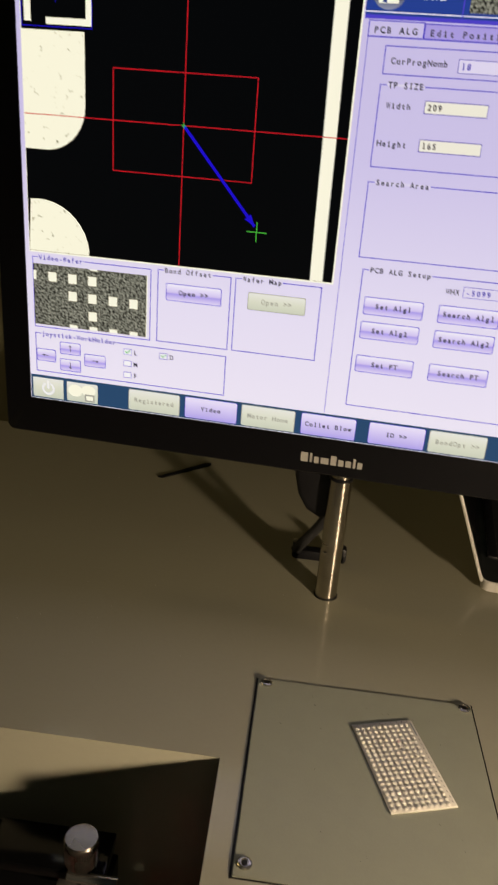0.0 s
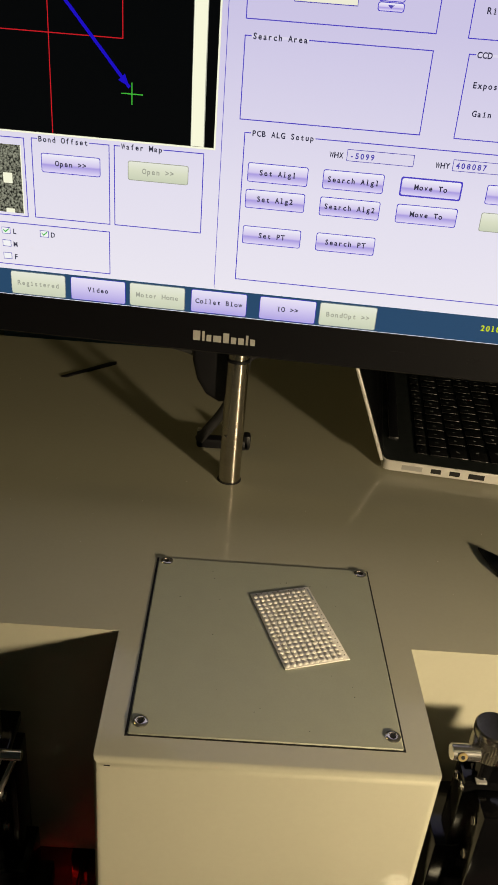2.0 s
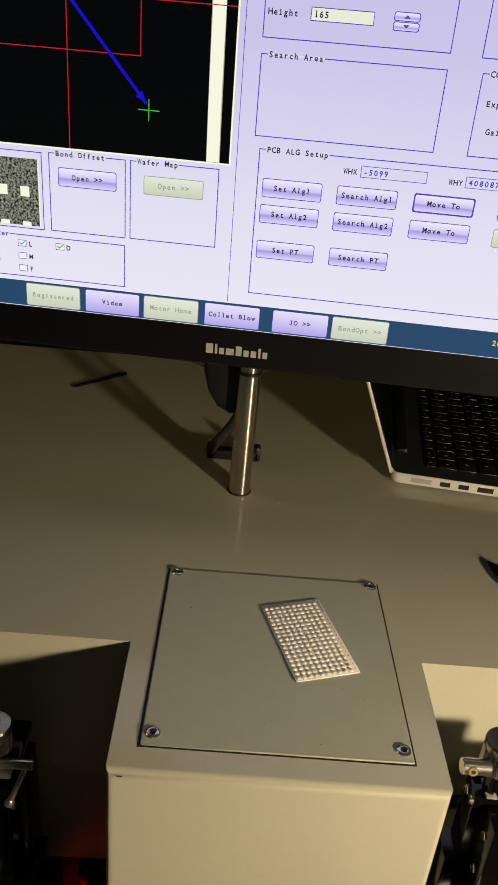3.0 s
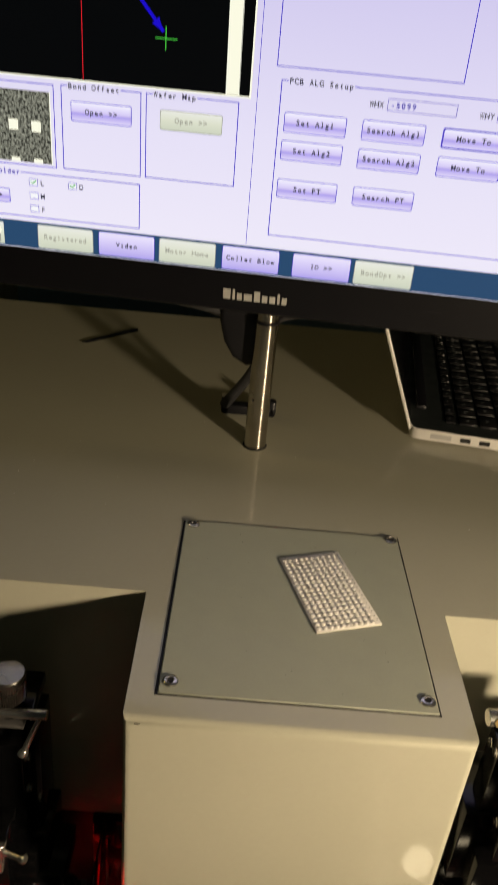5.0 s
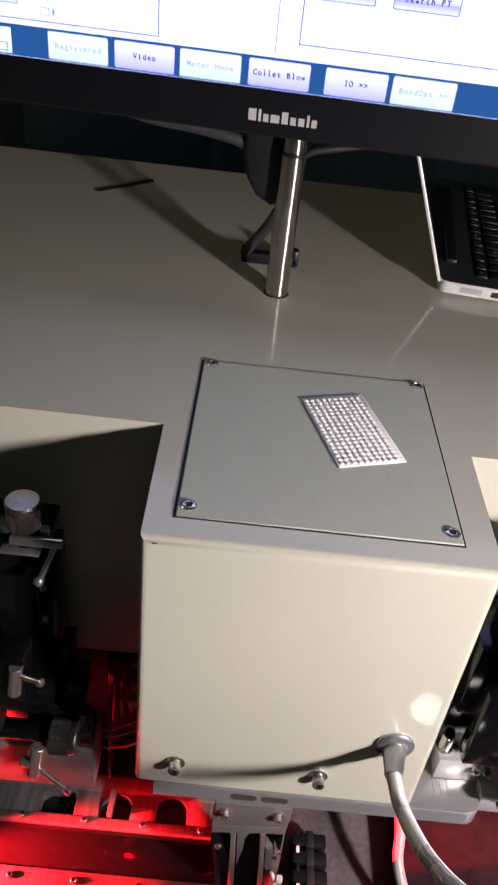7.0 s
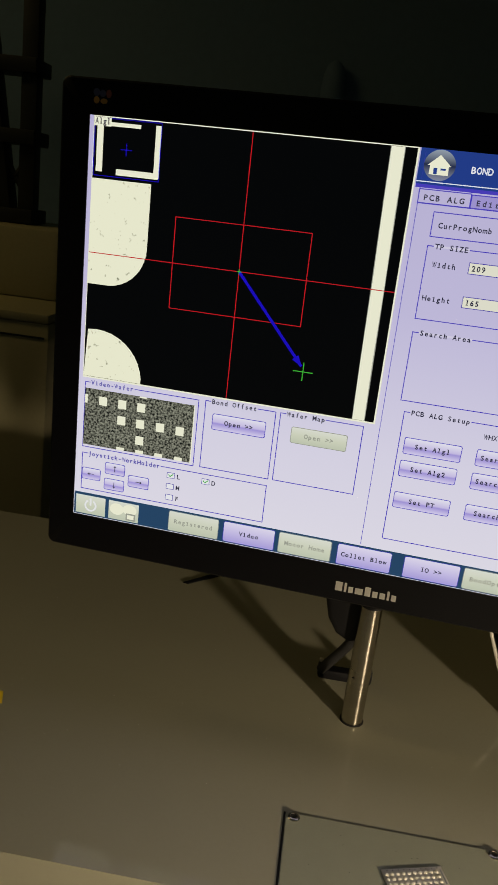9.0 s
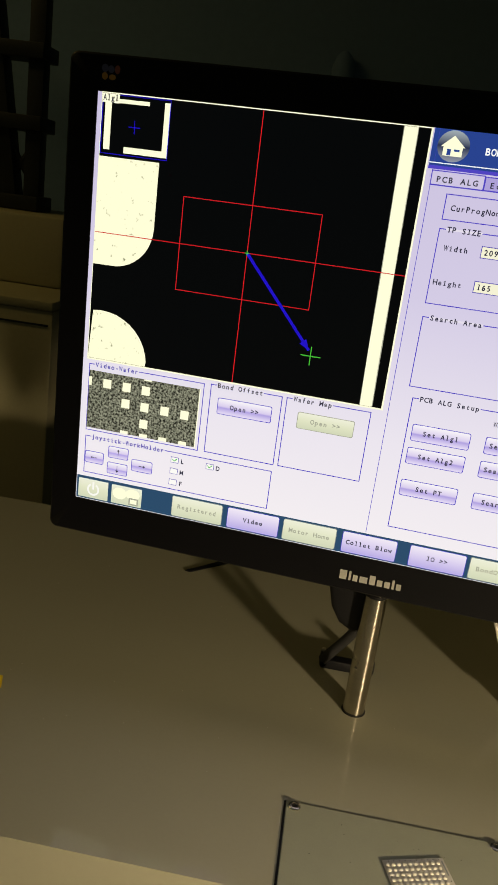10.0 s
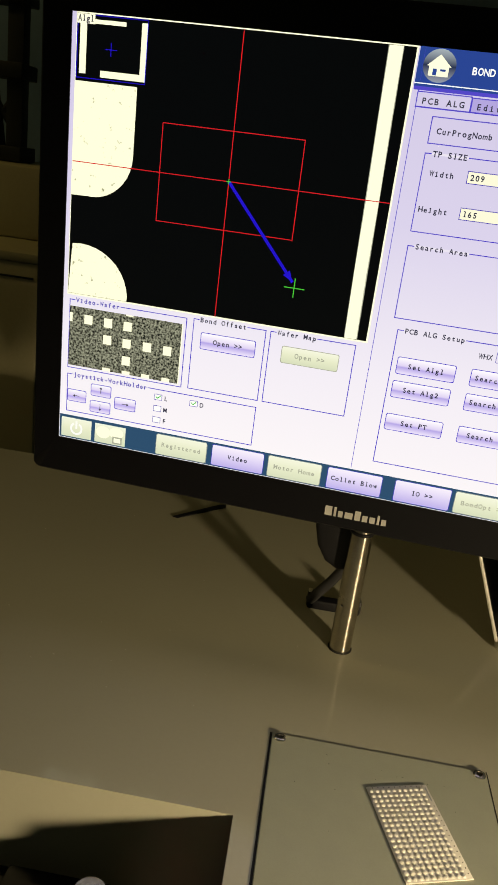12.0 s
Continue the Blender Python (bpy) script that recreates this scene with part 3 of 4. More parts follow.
for name, u0, v0, u1, v1, d in (("left", 5.6, 31.2, 21.4, 41.0, (-1, 0)), ("up", 25.0, 38.8, 41.8, 48.4, (0, 1)), ("down", 24.8, 25.4, 41.8, 35.0, (0, -1)), ("right", 44.9, 31.4, 62.2, 41.2, (1, 0))):
    button(" ", u0, v0, u1, v1)
    cu, cv = (u0 + u1) / 2, (v0 + v1) / 2
    px, py = -d[1], d[0]
    lit("arrow_mark", [(cu - d[0] * 2.4 + px * 0.25, cv - d[1] * 2.4 + py * 0.25), (cu - d[0] * 2.4 - px * 0.25, cv - d[1] * 2.4 - py * 0.25), (cu + d[0] * 2.4 - px * 0.25, cv + d[1] * 2.4 - py * 0.25), (cu + d[0] * 2.4 + px * 0.25, cv + d[1] * 2.4 + py * 0.25)], UI_TEXT, 5)
    lit("arrow_mark", [(cu + d[0] * 3.0, cv + d[1] * 3.0), (cu + d[0] * 1.4 + px * 1.2, cv + d[1] * 1.4 + py * 1.2), (cu + d[0] * 1.4 - px * 1.2, cv + d[1] * 1.4 - py * 1.2)], UI_TEXT, 6)
for text, u0, v0, on in (("L", 76.7, 44.8, True), ("M", 76.7, 35.6, False), ("F", 76.7, 26.4, False), ("D", 105.1, 44.9, True)):
    rect("check_box", u0, v0, u0 + 6.4, v0 + 4.8, UI_TEXTBLUE, 2)
    rect("check_box", u0 + 0.4, v0 + 0.4, u0 + 6.0, v0 + 4.4, UI_WHITE, 3)
    words(text, u0 + 8.0, v0 + 0.5)
    if on:
        lit("tick_mark", [(u0 + 1.2, v0 + 2.6), (u0 + 2.7, v0 + 1.0), (u0 + 2.7, v0 + 2.0), (u0 + 1.2, v0 + 3.4)], UI_GREEN, 4)
        lit("tick_mark", [(u0 + 2.7, v0 + 1.0), (u0 + 5.2, v0 + 3.2), (u0 + 5.2, v0 + 4.2), (u0 + 2.7, v0 + 2.0)], UI_GREEN, 4)
group_box("Bond Offset", 102.2, 58.5, 157.0, 112.4)
button("Open >>", 108.8, 90.4, 150.4, 103.0)
group_box("Wafer Map", 160.0, 58.6, 222.2, 112.4)
button("Open >>", 169.8, 90.6, 211.8, 103.2, dull=True)
rect("divider", 233.4, 20.4, 233.8, 304.0, UI_LINE, 1)

# task bar
rect("task_bar", 0.0, 0.0, SW * 1000, 19.2, UI_BAR, 1)
rect("power_tile", 1.6, 1.0, 27.0, 17.0, UI_DULL, 2)
ring_pts = arc(14.3, 8.6, 5.2, 5.2, 120, 420, 18) + arc(14.3, 8.6, 3.8, 3.8, 420, 120, 18)
for i in range(18):
    lit("power_ring", [ring_pts[i], ring_pts[i + 1], ring_pts[36 - i], ring_pts[37 - i]], UI_WHITE, 4)
rect("power_ring", 13.6, 8.6, 15.0, 15.2, UI_WHITE, 5)
rect("save_tile", 30.0, 1.0, 55.6, 16.8, UI_DULL, 2)
lit("cloud_mark", arc(37, 10, 6, 5, 0, 360, 16)[:-1], UI_CREAM, 3)
lit("cloud_mark", arc(48, 11, 6, 4.6, 0, 360, 16)[:-1], UI_CREAM, 4)
rect("lock_mark", 45.0, 2.0, 53.0, 8.0, UI_GREYTEXT, 5)
rect("lock_mark", 46.2, 3.2, 51.8, 6.8, UI_CREAM, 6)
for text, u0, dull in (("Registered", 81.0, True), ("Video", 126.4, False), ("Motor Home", 171.0, True), ("Collet Blow", 217.0, False), ("IO >>", 267.8, False), ("BondOpt >>", 311.9, True)):
    button(text, u0, 0.6, u0 + 41.4, 17.8, dull=dull, task=True)
words("2018", 428.0, 9.0, UI_YELLOW, 3.6, 4.0)

# right side
rect("header_bar", 230.4, 281.6, SW * 1000, 304.0, UI_HEAD, 1)
rect("header_line", 230.4, 283.0, SW * 1000, 283.6, UI_WHITE, 2)
rect("header_line", 230.4, 279.4, SW * 1000, 281.6, UI_LINE, 1)
lit("home_ball", arc(243.8, 294.0, 10.2, 9.6, 0, 360, 32)[:-1], UI_ICON, 3)
lit("home_roof", [(236.0, 293.6), (251.2, 293.6), (243.6, 300.4)], UI_CREAM, 4)
rect("home_wall", 237.6, 288.0, 249.8, 293.6, UI_CREAM, 4)
rect("home_door", 240.2, 288.4, 242.6, 292.2, UI_HEAD, 5)
rect("home_window", 244.6, 291.0, 248.0, 292.2, UI_HEAD, 5)
words("BOND", 263.8, 291.0, UI_WHITE, 3.6, 4.2)
rect("header_split", 288.0, 281.8, 288.8, 304.0, UI_LINE, 3)
rect("wafer_icon", 292.0, 285.0, 312.0, 303.2, UI_WAFER, 3)
rect("tab_back", 267.4, 270.2, 330.0, 278.4, UI_TAB, 1)
frame_line("tab_line", 233.2, 269.6, 267.4, 278.9, layer=2)
frame_line("tab_line", 267.2, 269.6, 330.0, 278.4, layer=2)
words("PCB ALG", 236.4, 271.8, None, 3.9)
words("Edit Position", 270.4, 271.6, None, 3.9)
rect("tab_page_line", 233.2, 269.4, SW * 1000, 269.9, UI_LINE, 2)
group_box("", 245.0, 249.0, 362.8, 265.4)
words("CurProgNomb", 249.4, 255.2)
rect("field_edge", 290.6, 252.2, 330.0, 260.2, UI_TEXTBLUE, 1)
rect("field", 291.0, 252.6, 329.6, 259.8, UI_PATCH, 2)
words("18", 292.4, 254.4, UI_TEXTBLUE)
group_box("TP SIZE", 244.6, 194.0, 362.8, 243.6)
for text, val, v in (("Width", "209", 228.0), ("Height", "165", 205.4)):
    words(text, 249.8 if text == "Width" else 247.0, v + 1.8)
    rect("field_edge", 273.8, v, 313.0, v + 7.8, UI_TEXTBLUE, 1)
    rect("field", 274.3, v + 0.5, 312.6, v + 7.3, UI_FIELD, 2)
    words(val, 275.6, v + 2.2)
    for k, s in ((0, -1), (1, 1)):
        z = v - 1.4 + k * 5.4
        button(" ", 325.0, z, 341.0, z + 5.0)
        lit("spin_mark", [(331.0, z + 2.5 - s), (335.0, z + 2.5 - s), (333.0, z + 2.5 + s)][::s], UI_TEXTBLUE, 4)
group_box("Search Area", 244.6, 135.6, 362.8, 185.2)
group_box("", 382.0, 193.0, 470.0, 265.4)
words("Ring", 390.4, 207.0)
group_box("CCD Contrl", 384.4, 135.4, 470.0, 185.0)
words("Exposure", 390.0, 166.0)
words("Gain", 393.0, 149.6)
group_box("PCB ALG Setup", 248.4, 28.4, 476.0, 128.2)
words("WHX", 305.8, 117.4)
rect("field_edge", 317.5, 115.9, 361.8, 123.4, UI_TEXTBLUE, 1)
rect("field", 317.9, 116.3, 361.4, 123.0, UI_PATCH, 2)
words("-5099", 319.2, 117.8, UI_TEXTBLUE, 3.4)
words("WHY", 376.0, 116.8)
rect("field_edge", 387.2, 115.7, 431.6, 123.0, UI_TEXTBLUE, 1)
rect("field", 387.6, 116.1, 431.2, 122.6, UI_PATCH, 2)
words("408087", 388.8, 117.6, UI_TEXTBLUE, 3.5)
for text, u0, v0, kind in (("Set Alg1", 252.4, 97.0, 0), ("Set Alg2", 252.0, 79.6, 0), ("Set PT", 251.8, 54.9, 0), ("Search Alg1", 303.5, 97.0, 0), ("Search Alg2", 303.3, 79.2, 0), ("Search PT", 303.5, 54.9, 0), ("Move To", 355.4, 97.0, 1), ("Move To", 355.4, 79.3, 0), ("Rev 1", 412.4, 96.8, 0), ("Rev 2", 412.2, 78.8, 2)):
    button(text, u0, v0, u0 + 40.8, v0 + 12.4, dull=kind == 2, bold=kind == 1)

# prints on the bezel
bm = B()
u = 0.2200
for w, h in ((0.0054, 0.0076), (0.0018, 0.0076), (0.0036, 0.0050), (0.0060, 0.0050), (0.0044, 0.0076), (0.0040, 0.0050), (0.0042, 0.0050), (0.0018, 0.0076), (0.0036, 0.0050)):
    add_box(bm, u, u + w, -0.0026, -0.0023, -0.0205, -0.0205 + h)
    u += w + 0.0015
part("name_print", bm, LOGOGREY, monitor, "maker's name as pale grey bars")
for mat, cu, cv, ru, rv in ((LOGOGOLD, 0.0050, 0.3135, 0.0022, 0.0024), (LOGOBLUE, 0.0050, 0.3185, 0.0026, 0.0026), (LOGOGOLD, 0.0105, 0.3130, 0.0026, 0.0018), (LOGOBLUE, 0.0095, 0.3180, 0.0024, 0.0024), (LOGORED, 0.0140, 0.3180, 0.0020, 0.0028)):
    bm = B()
    bm.faces.new([bm.verts.new((cu + ru * math.cos(a * math.pi / 8), -0.00252 - cu * 0.003, cv + rv * math.sin(a * math.pi / 8))) for a in range(16)])
    part("badge_print", bm, mat, monitor, "small coloured badge shapes")
for u, w in ((0.366, 0.012), (0.3885, 0.004), (0.424, 0.010), (0.449, 0.005)):
    part("button_mark", add_box(B(), u, u + w, -0.0026, -0.0023, -0.0165, -0.0130), BEZEL, monitor)


# ---- post, knuckle, cables ----
PX, PY = 0.0425, 0.2835
post = thing("monitor_post", pose(PX, PY, 0), "brushed stainless steel post carrying the monitor, set in the machine top", "post")
part("tube", add_cyl(B(), (0, 0, 0.0), (0, 0, 0.1145), 0.0095, segs=48, bevel=0.0004), STEEL, post)
part("upper_tube", add_cyl(B(), (0, 0, 0.1145), (0, 0, 0.24), 0.0090, segs=48), STEEL, post)
part("collar", add_cyl(B(), (0, 0, 0.1135), (0, 0, 0.1165), 0.0101, segs=48, bevel=0.0006), BLACKPLASTIC, post, "thin black rubber collar")
part("seat_ring", add_lathe(B(), [(0.0106, 0.0), (0.0106, 0.0008), (0.0098, 0.0012)], pose(0, 0, 0.0), 48), DARKHOLE, post)
part("pin", add_lathe(B(), [(0.0015, 0.0), (0.0012, 0.0009)], Matrix.Translation((-0.0062, -0.0079, 0.046)) @ Vector((-0.6, -0.8, 0)).to_track_quat("Z", "Y").to_matrix().to_4x4(), 10), CHROME, post)
bm = B()
add_prism(bm, [(-0.038, 0.128), (-0.0385, 0.108), (-0.034, 0.090), (-0.026, 0.077), (-0.014, 0.070), (-0.004, 0.072), (0.004, 0.085), (0.006, 0.128)], pose(0, 0.030, 0, 90), 0.022, 0.004)
part("knuckle", bm, BLACKPLASTIC, post, "black plastic tilting knuckle")
part("mount_block", add_box(B(), -0.045, 0.045, -0.008, 0.012, 0.13, 0.26, 0.004), BLACKPLASTIC, post)
grommet = thing("cable_clip", pose(0.034, 0.345, 0), "black plastic cable clip standing on the machine top behind the post", "cable clip")
bm = add_box(B(), -0.024, 0.026, -0.006, 0.006, 0.0, 0.010, 0.002)
add_box(bm, -0.025, -0.016, -0.006, 0.006, 0.0, 0.016, 0.003)
add_box(bm, 0.019, 0.027, -0.006, 0.006, 0.0, 0.016, 0.003)
part("clip_body", bm, BLACKPLASTIC, grommet)
part("white_tip", add_box(B(), -0.0245, -0.0205, -0.0030, 0.0010, 0.0161, 0.0190, 0.0008), TIE, grommet, "small white tip on the clip's end")
# curved tube in place of the straight black strut behind the post
solid("strut_tube", add_tube(B(), [(0.050, 0.318, 0.125), (0.048, 0.325, 0.085), (0.034, 0.335, 0.045), (0.018, 0.340, 0.018), (0.012, 0.342, 0.008)], 0.0048, 40, 14), RUBBER, "black curved tube in place of the strut from post to clip", "cable")
solid("signal_cable", add_tube(B(), [(-0.12, 0.300, 0.140), (-0.075, 0.300, 0.126), (-0.033, 0.300, 0.1215), (0.000, 0.300, 0.1155), (0.016, 0.302, 0.105), (0.028, 0.310, 0.090)], 0.0048, 50, 14), GREYCABLE, "grey signal cable looping under the monitor", "cable")
solid("power_cable", add_tube(B(), [(0.050, 0.302, 0.108), (0.060, 0.300, 0.114), (0.083, 0.300, 0.119), (0.12, 0.300, 0.127)], 0.0028, 40, 12), RUBBER, "thin black power cable behind the monitor", "cable")
bm = add_prism(B(), [(-0.152, 0.4850), (-0.146, 0.4835), (-0.097, 0.5330), (-0.098, 0.5400), (-0.106, 0.5360)], pose(0, 0, 0.0002), 0.0012, 0.0003)
solid("dark_strip", bm, BLACKPLASTIC, "thin dark strip lying on the machine top", "strip")

# ---- laptop ----
lap = thing("laptop", pose(0.1845, 0.3185, 0.0, 0, 0, -8.0), "open silver laptop with black keys standing on the machine top", "laptop")
LW, LD, LT = 0.314, 0.219, 0.0128
bm = add_prism(B(), round_rect(0, LD, 0, LW, 0.008), pose(0, 0, 0.0028), LT - 0.0028, 0.0014)
part("base", bm, LAPTOP, lap)
part("underside", add_prism(B(), round_rect(0.004, LD - 0.004, 0.004, LW - 0.004, 0.006), pose(0, 0, 0.0010), 0.0018), LAPTOP, lap)
part("deck", add_prism(B(), round_rect(0.0008, LD - 0.0012, 0.0010, LW - 0.0010, 0.0075), pose(0, 0, LT - 0.0004), 0.0007), KEYDECK, lap, "key deck with its dark reflection in the colour")
part("hinge_bar", add_box(B(), 0.006, 0.016, 0.045, LW - 0.045, LT - 0.002, LT + 0.0035, 0.002), BLACKPLASTIC, lap)
lean = pose(0.001, 0, LT - 0.001, 0, -22, 0)
lid = part("lid", add_box(B(), -0.0032, 0.0, 0, LW, 0.0, LD, 0.0012, 2, m=lean), LAPTOP, lap, "silver lid leaning back")
part("display", add_box(B(), 0.0, 0.0007, 0.003, LW - 0.003, 0.004, LD - 0.003, m=lean), LCDGLASS, lid, "dark display")
for x0, x1, h, mat in ((0.0185, 0.0376, 0.0048, ALU), (0.0456, 0.0550, 0.0046, DARKHOLE), (0.0628, 0.0723, 0.0046, DARKHOLE), (0.0802, 0.0948, 0.0050, DARKHOLE)):
    part("port", add_box(B(), x0, x1, -0.0003, 0.002, 0.0075 - h / 2, 0.0075 + h / 2), mat, lap)
part("port", add_cyl(B(), (0.112, -0.0003, 0.0075), (0.112, 0.002, 0.0075), 0.002, segs=16), DARKHOLE, lap)
for x in (0.02, LD - 0.02):
    for y in (0.02, LW - 0.02):
        part("foot", add_cyl(B(), (x, y, 0.0), (x, y, 0.0016), 0.006, segs=16), RUBBER, lap)
keymesh = {}


def key(x, y, w, d):
    k = (round(w, 4), round(d, 4))
    if k not in keymesh:
        keymesh[k] = mesh_of("key", add_box(B(), 0, d, 0, w, 0, 0.0012, 0.0005), KEY), mesh_of("legend", add_box(B(), d * 0.38, d * 0.56, w / 2 - 0.0008, w / 2 + 0.0008, 0.00118, 0.00126), LEGEND)
    ob = share("key", keymesh[k][0], lap, pose(x, y, LT + 0.0003))
    share("legend", keymesh[k][1], ob, I4)


KX, KY, P = 0.0330, 0.0210, 0.01905
for k in range(14):
    key(KX, KY + k * 0.01944, 0.0166, 0.0088)
rows = ((13, 0.0, None, 0.0285), (13, 0.0285, 0.0259, None), (11, 0.0340, 0.0314, 0.0314), (10, 0.0433, 0.0407, 0.0407))
for r, (count, start, first, last) in enumerate(rows):
    x = KX + 0.0125 + r * P
    if first:
        key(x, KY, first, 0.0166)
    for k in range(count):
        key(x, KY + start + k * P, 0.0166, 0.0166)
    if last:
        key(x, KY + start + count * P, min(last, 0.272 - start - count * P), 0.0166)
x = KX + 0.0125 + 4 * P
y = KY
for w in (0.0166, 0.0166, 0.0166, 0.0210, 0.0930, 0.0210, 0.0166, 0.0166, 0.0166, 0.0166):
    key(x, y, w, 0.0166)
    y += w + 0.0025
part("trackpad", add_box(B(), 0.136, 0.212, 0.105, 0.209, LT + 0.0002, LT + 0.0005), KEYDECK, lap)

# ---- things on the machine top ----
tool = thing("black_tool", pose(0.2460, 0.1985, 0.0, 0, 0, -62), "black pointed hand tool lying beside the laptop", "tool")
part("blade", add_prism(B(), [(0.0, 0.0), (0.012, 0.0035), (0.030, 0.0085), (0.050, 0.0115), (0.050, -0.0115), (0.032, -0.0110), (0.014, -0.0055)], pose(0, 0, 0.0008, 0, -3, 0), 0.0024, 0.0010), BLACKPLASTIC, tool)
part("grip", add_tube(B(), [(0.046, 0, 0.0066), (0.070, 0, 0.0066), (0.100, 0, 0.0066), (0.130, 0, 0.0066)], 0.0064, 24, 14), BLACKPLASTIC, tool)
tag = thing("yellow_tag", pose(-0.2665, 0.222, 0.0, 0, 0, 20), "small folded yellow tape tag on the machine top", "tag")
part("tape", add_box(B(), -0.012, 0.012, -0.007, 0.007, 0.0045, 0.0052, m=pose(0, 0, 0, 8, 12, 0)), YELLOW, tag)
part("stub", add_box(B(), -0.010, 0.008, -0.005, 0.005, 0.0, 0.004, 0.001), TIE, tag)
bm = B()
for k in range(60):
    x, y = random.uniform(-0.4, 0.35), random.uniform(0.09, 0.56)
    if not (0.16 < x and y > 0.28) and not (-0.01 < x < 0.155 and y < 0.162) and (x - PX) ** 2 + (y - PY) ** 2 > 0.0004:
        add_lathe(bm, [(random.uniform(0.00015, 0.00045), 0.0), (0.0001, 0.0004)], pose(x, y, 0.0), 6)
tagged(solid("dust_specks", bm, CERAMIC, "scattered pale dust specks on the machine top", "dust"), kind="stuff")

# ---- front of the box: screws, plate, hanger ----


def cap_screw(name, m, parent, r=0.0040, h=0.0085, washer=0.0065, mat=None, label="bright steel cap screw"):
    """A socket head cap screw on a washer; m's z is its axis."""
    w = part(name, add_lathe(B(), [(washer, 0.0), (washer, 0.0010), (washer - 0.0004, 0.0013), (r, 0.0013), (r, 0.0018 + h * 0.85), (r - 0.0005, 0.0018 + h), (r * 0.58, 0.0018 + h), (r * 0.55, h * 0.7)], m, 28), mat or CHROME, parent, label)
    part("socket", hex_hole(B(), m @ pose(0, 0, h * 0.72), r * 0.52, 0.0002), DARKHOLE, w)
    return w


OUTWARD = pose(0, 0, 0, 90)
for x in (0.0045, 0.1000):
    s = thing("front_screw", I4, "bright socket cap screw with washer in the front of the box", "screw", "front screws")
    cap_screw("bolt", Matrix.Translation((x, -0.0284, -0.1985)) @ OUTWARD, s, 0.0041, 0.0062, 0.0066)

under = thing("support_plate", I4, "machined aluminium support plate under the box, slotted", "support plate")
corner = [(-0.009, 0.060), (-0.009, -0.0300), (0.2075, -0.0300)] + [(0.2075 + 0.0095 * math.sin(radians(a)), -0.0205 - 0.0095 * math.cos(radians(a))) for a in (20, 40, 60, 80, 90)] + [(0.217, 0.012), (0.176, 0.012), (0.176, 0.060)]
part("slab", add_prism(B(), corner, pose(0, 0, -0.2375), 0.0140, 0.0008), SLABSHADE, under)
for x0 in (0.0440, 0.0655):
    bm = add_prism(B(), [(x, z) for x, z in round_rect(x0, x0 + 0.0185, -0.0035, 0.0035, 0.0034)], Matrix.Translation((0, -0.0297, -0.2305)) @ OUTWARD, 0.0006)
    part("slot", bm, CHROME, under, "bright milled slot")
for xs in (0.1855, 0.1905, 0.1955):
    part("scratch", add_box(B(), xs, xs + 0.0004, -0.018, 0.004, -0.2236, -0.22345), CHROME, under)

hanger = thing("hanger_bracket", I4, "grey machined bracket hanging under the support plate", "bracket")
def face_plate(name, outline, y0, y1, mat=None):
    return part(name, add_prism(B(), outline, Matrix.Translation((0, y1, 0)) @ OUTWARD, y1 - y0, 0.0006), mat or HANGERALU, hanger)


face_plate("head", [(0.0338, -0.2702), (0.0878, -0.2632), (0.0880, -0.2385), (0.0350, -0.2385)], -0.0310, -0.0242)
face_plate("top_bar", [(0.0346, -0.2802), (0.0870, -0.2735), (0.0877, -0.2641), (0.0341, -0.2709)], -0.0306, -0.0160)
face_plate("upright", [(0.0559, -0.4171), (0.0606, -0.4165), (0.0524, -0.2782), (0.0483, -0.2787)], -0.0310, -0.0160)
face_plate("upright", [(0.0800, -0.4138), (0.0841, -0.4132), (0.0734, -0.2755), (0.0696, -0.2760)], -0.0310, -0.0160)
face_plate("crossbar", [(0.0608, -0.4164), (0.0799, -0.4138), (0.0787, -0.3992), (0.0599, -0.4018)], -0.0308, -0.0162)
face_plate("lobe", [(0.0844, -0.4132), (0.0891, -0.4125), (0.0882, -0.3096), (0.0872, -0.2740), (0.0858, -0.2742), (0.0875, -0.2940), (0.0835, -0.2988), (0.0756, -0.2956)], -0.0308, -0.0200)
face_plate("strut", [(0.0519, -0.4177), (0.0556, -0.4172), (0.0507, -0.3205), (0.0394, -0.2801), (0.0347, -0.2808), (0.0351, -0.2939)], -0.0300, -0.0180, BLACKALU)
# dark plate put in for the shade in the bolt pocket
face_plate("pocket_shade", [(0.0763, -0.2997), (0.0885, -0.2981), (0.0866, -0.2741), (0.0739, -0.2757)], -0.0210, -0.0170, DARKHOLE)
face_plate("web", [(0.0572, -0.3376), (0.0605, -0.3104), (0.0596, -0.2963), (0.0694, -0.2763), (0.0527, -0.2784)], -0.0240, -0.0175)
# dark sheet that paints the shade seen through the bracket's openings
face_plate("back_shade", [(0.0495, -0.4180), (0.0831, -0.4133), (0.0714, -0.2760), (0.0349, -0.2807)], -0.0155, -0.0140, DARKHOLE)
for x, z in ((0.0422, -0.2492), (0.0792, -0.2483)):
    cap_screw("bolt", Matrix.Translation((x, -0.0308, z)) @ OUTWARD, hanger, 0.0030, 0.0034, 0.0042)
for x, z in ((0.0407, -0.2987), (0.0849, -0.2986)):
    cap_screw("bolt", Matrix.Translation((x, -0.0240, z)) @ OUTWARD, hanger, 0.0030, 0.0060, 0.0040)
for x, z in ((0.0837, -0.3073), (0.0823, -0.3282)):
    part("hole", add_cyl(B(), (x, -0.0313, z), (x, -0.0305, z), 0.0021, segs=14), DARKHOLE, hanger)
tie = thing("cable_tie", I4, "white nylon cable tie round the bracket", "cable tie")
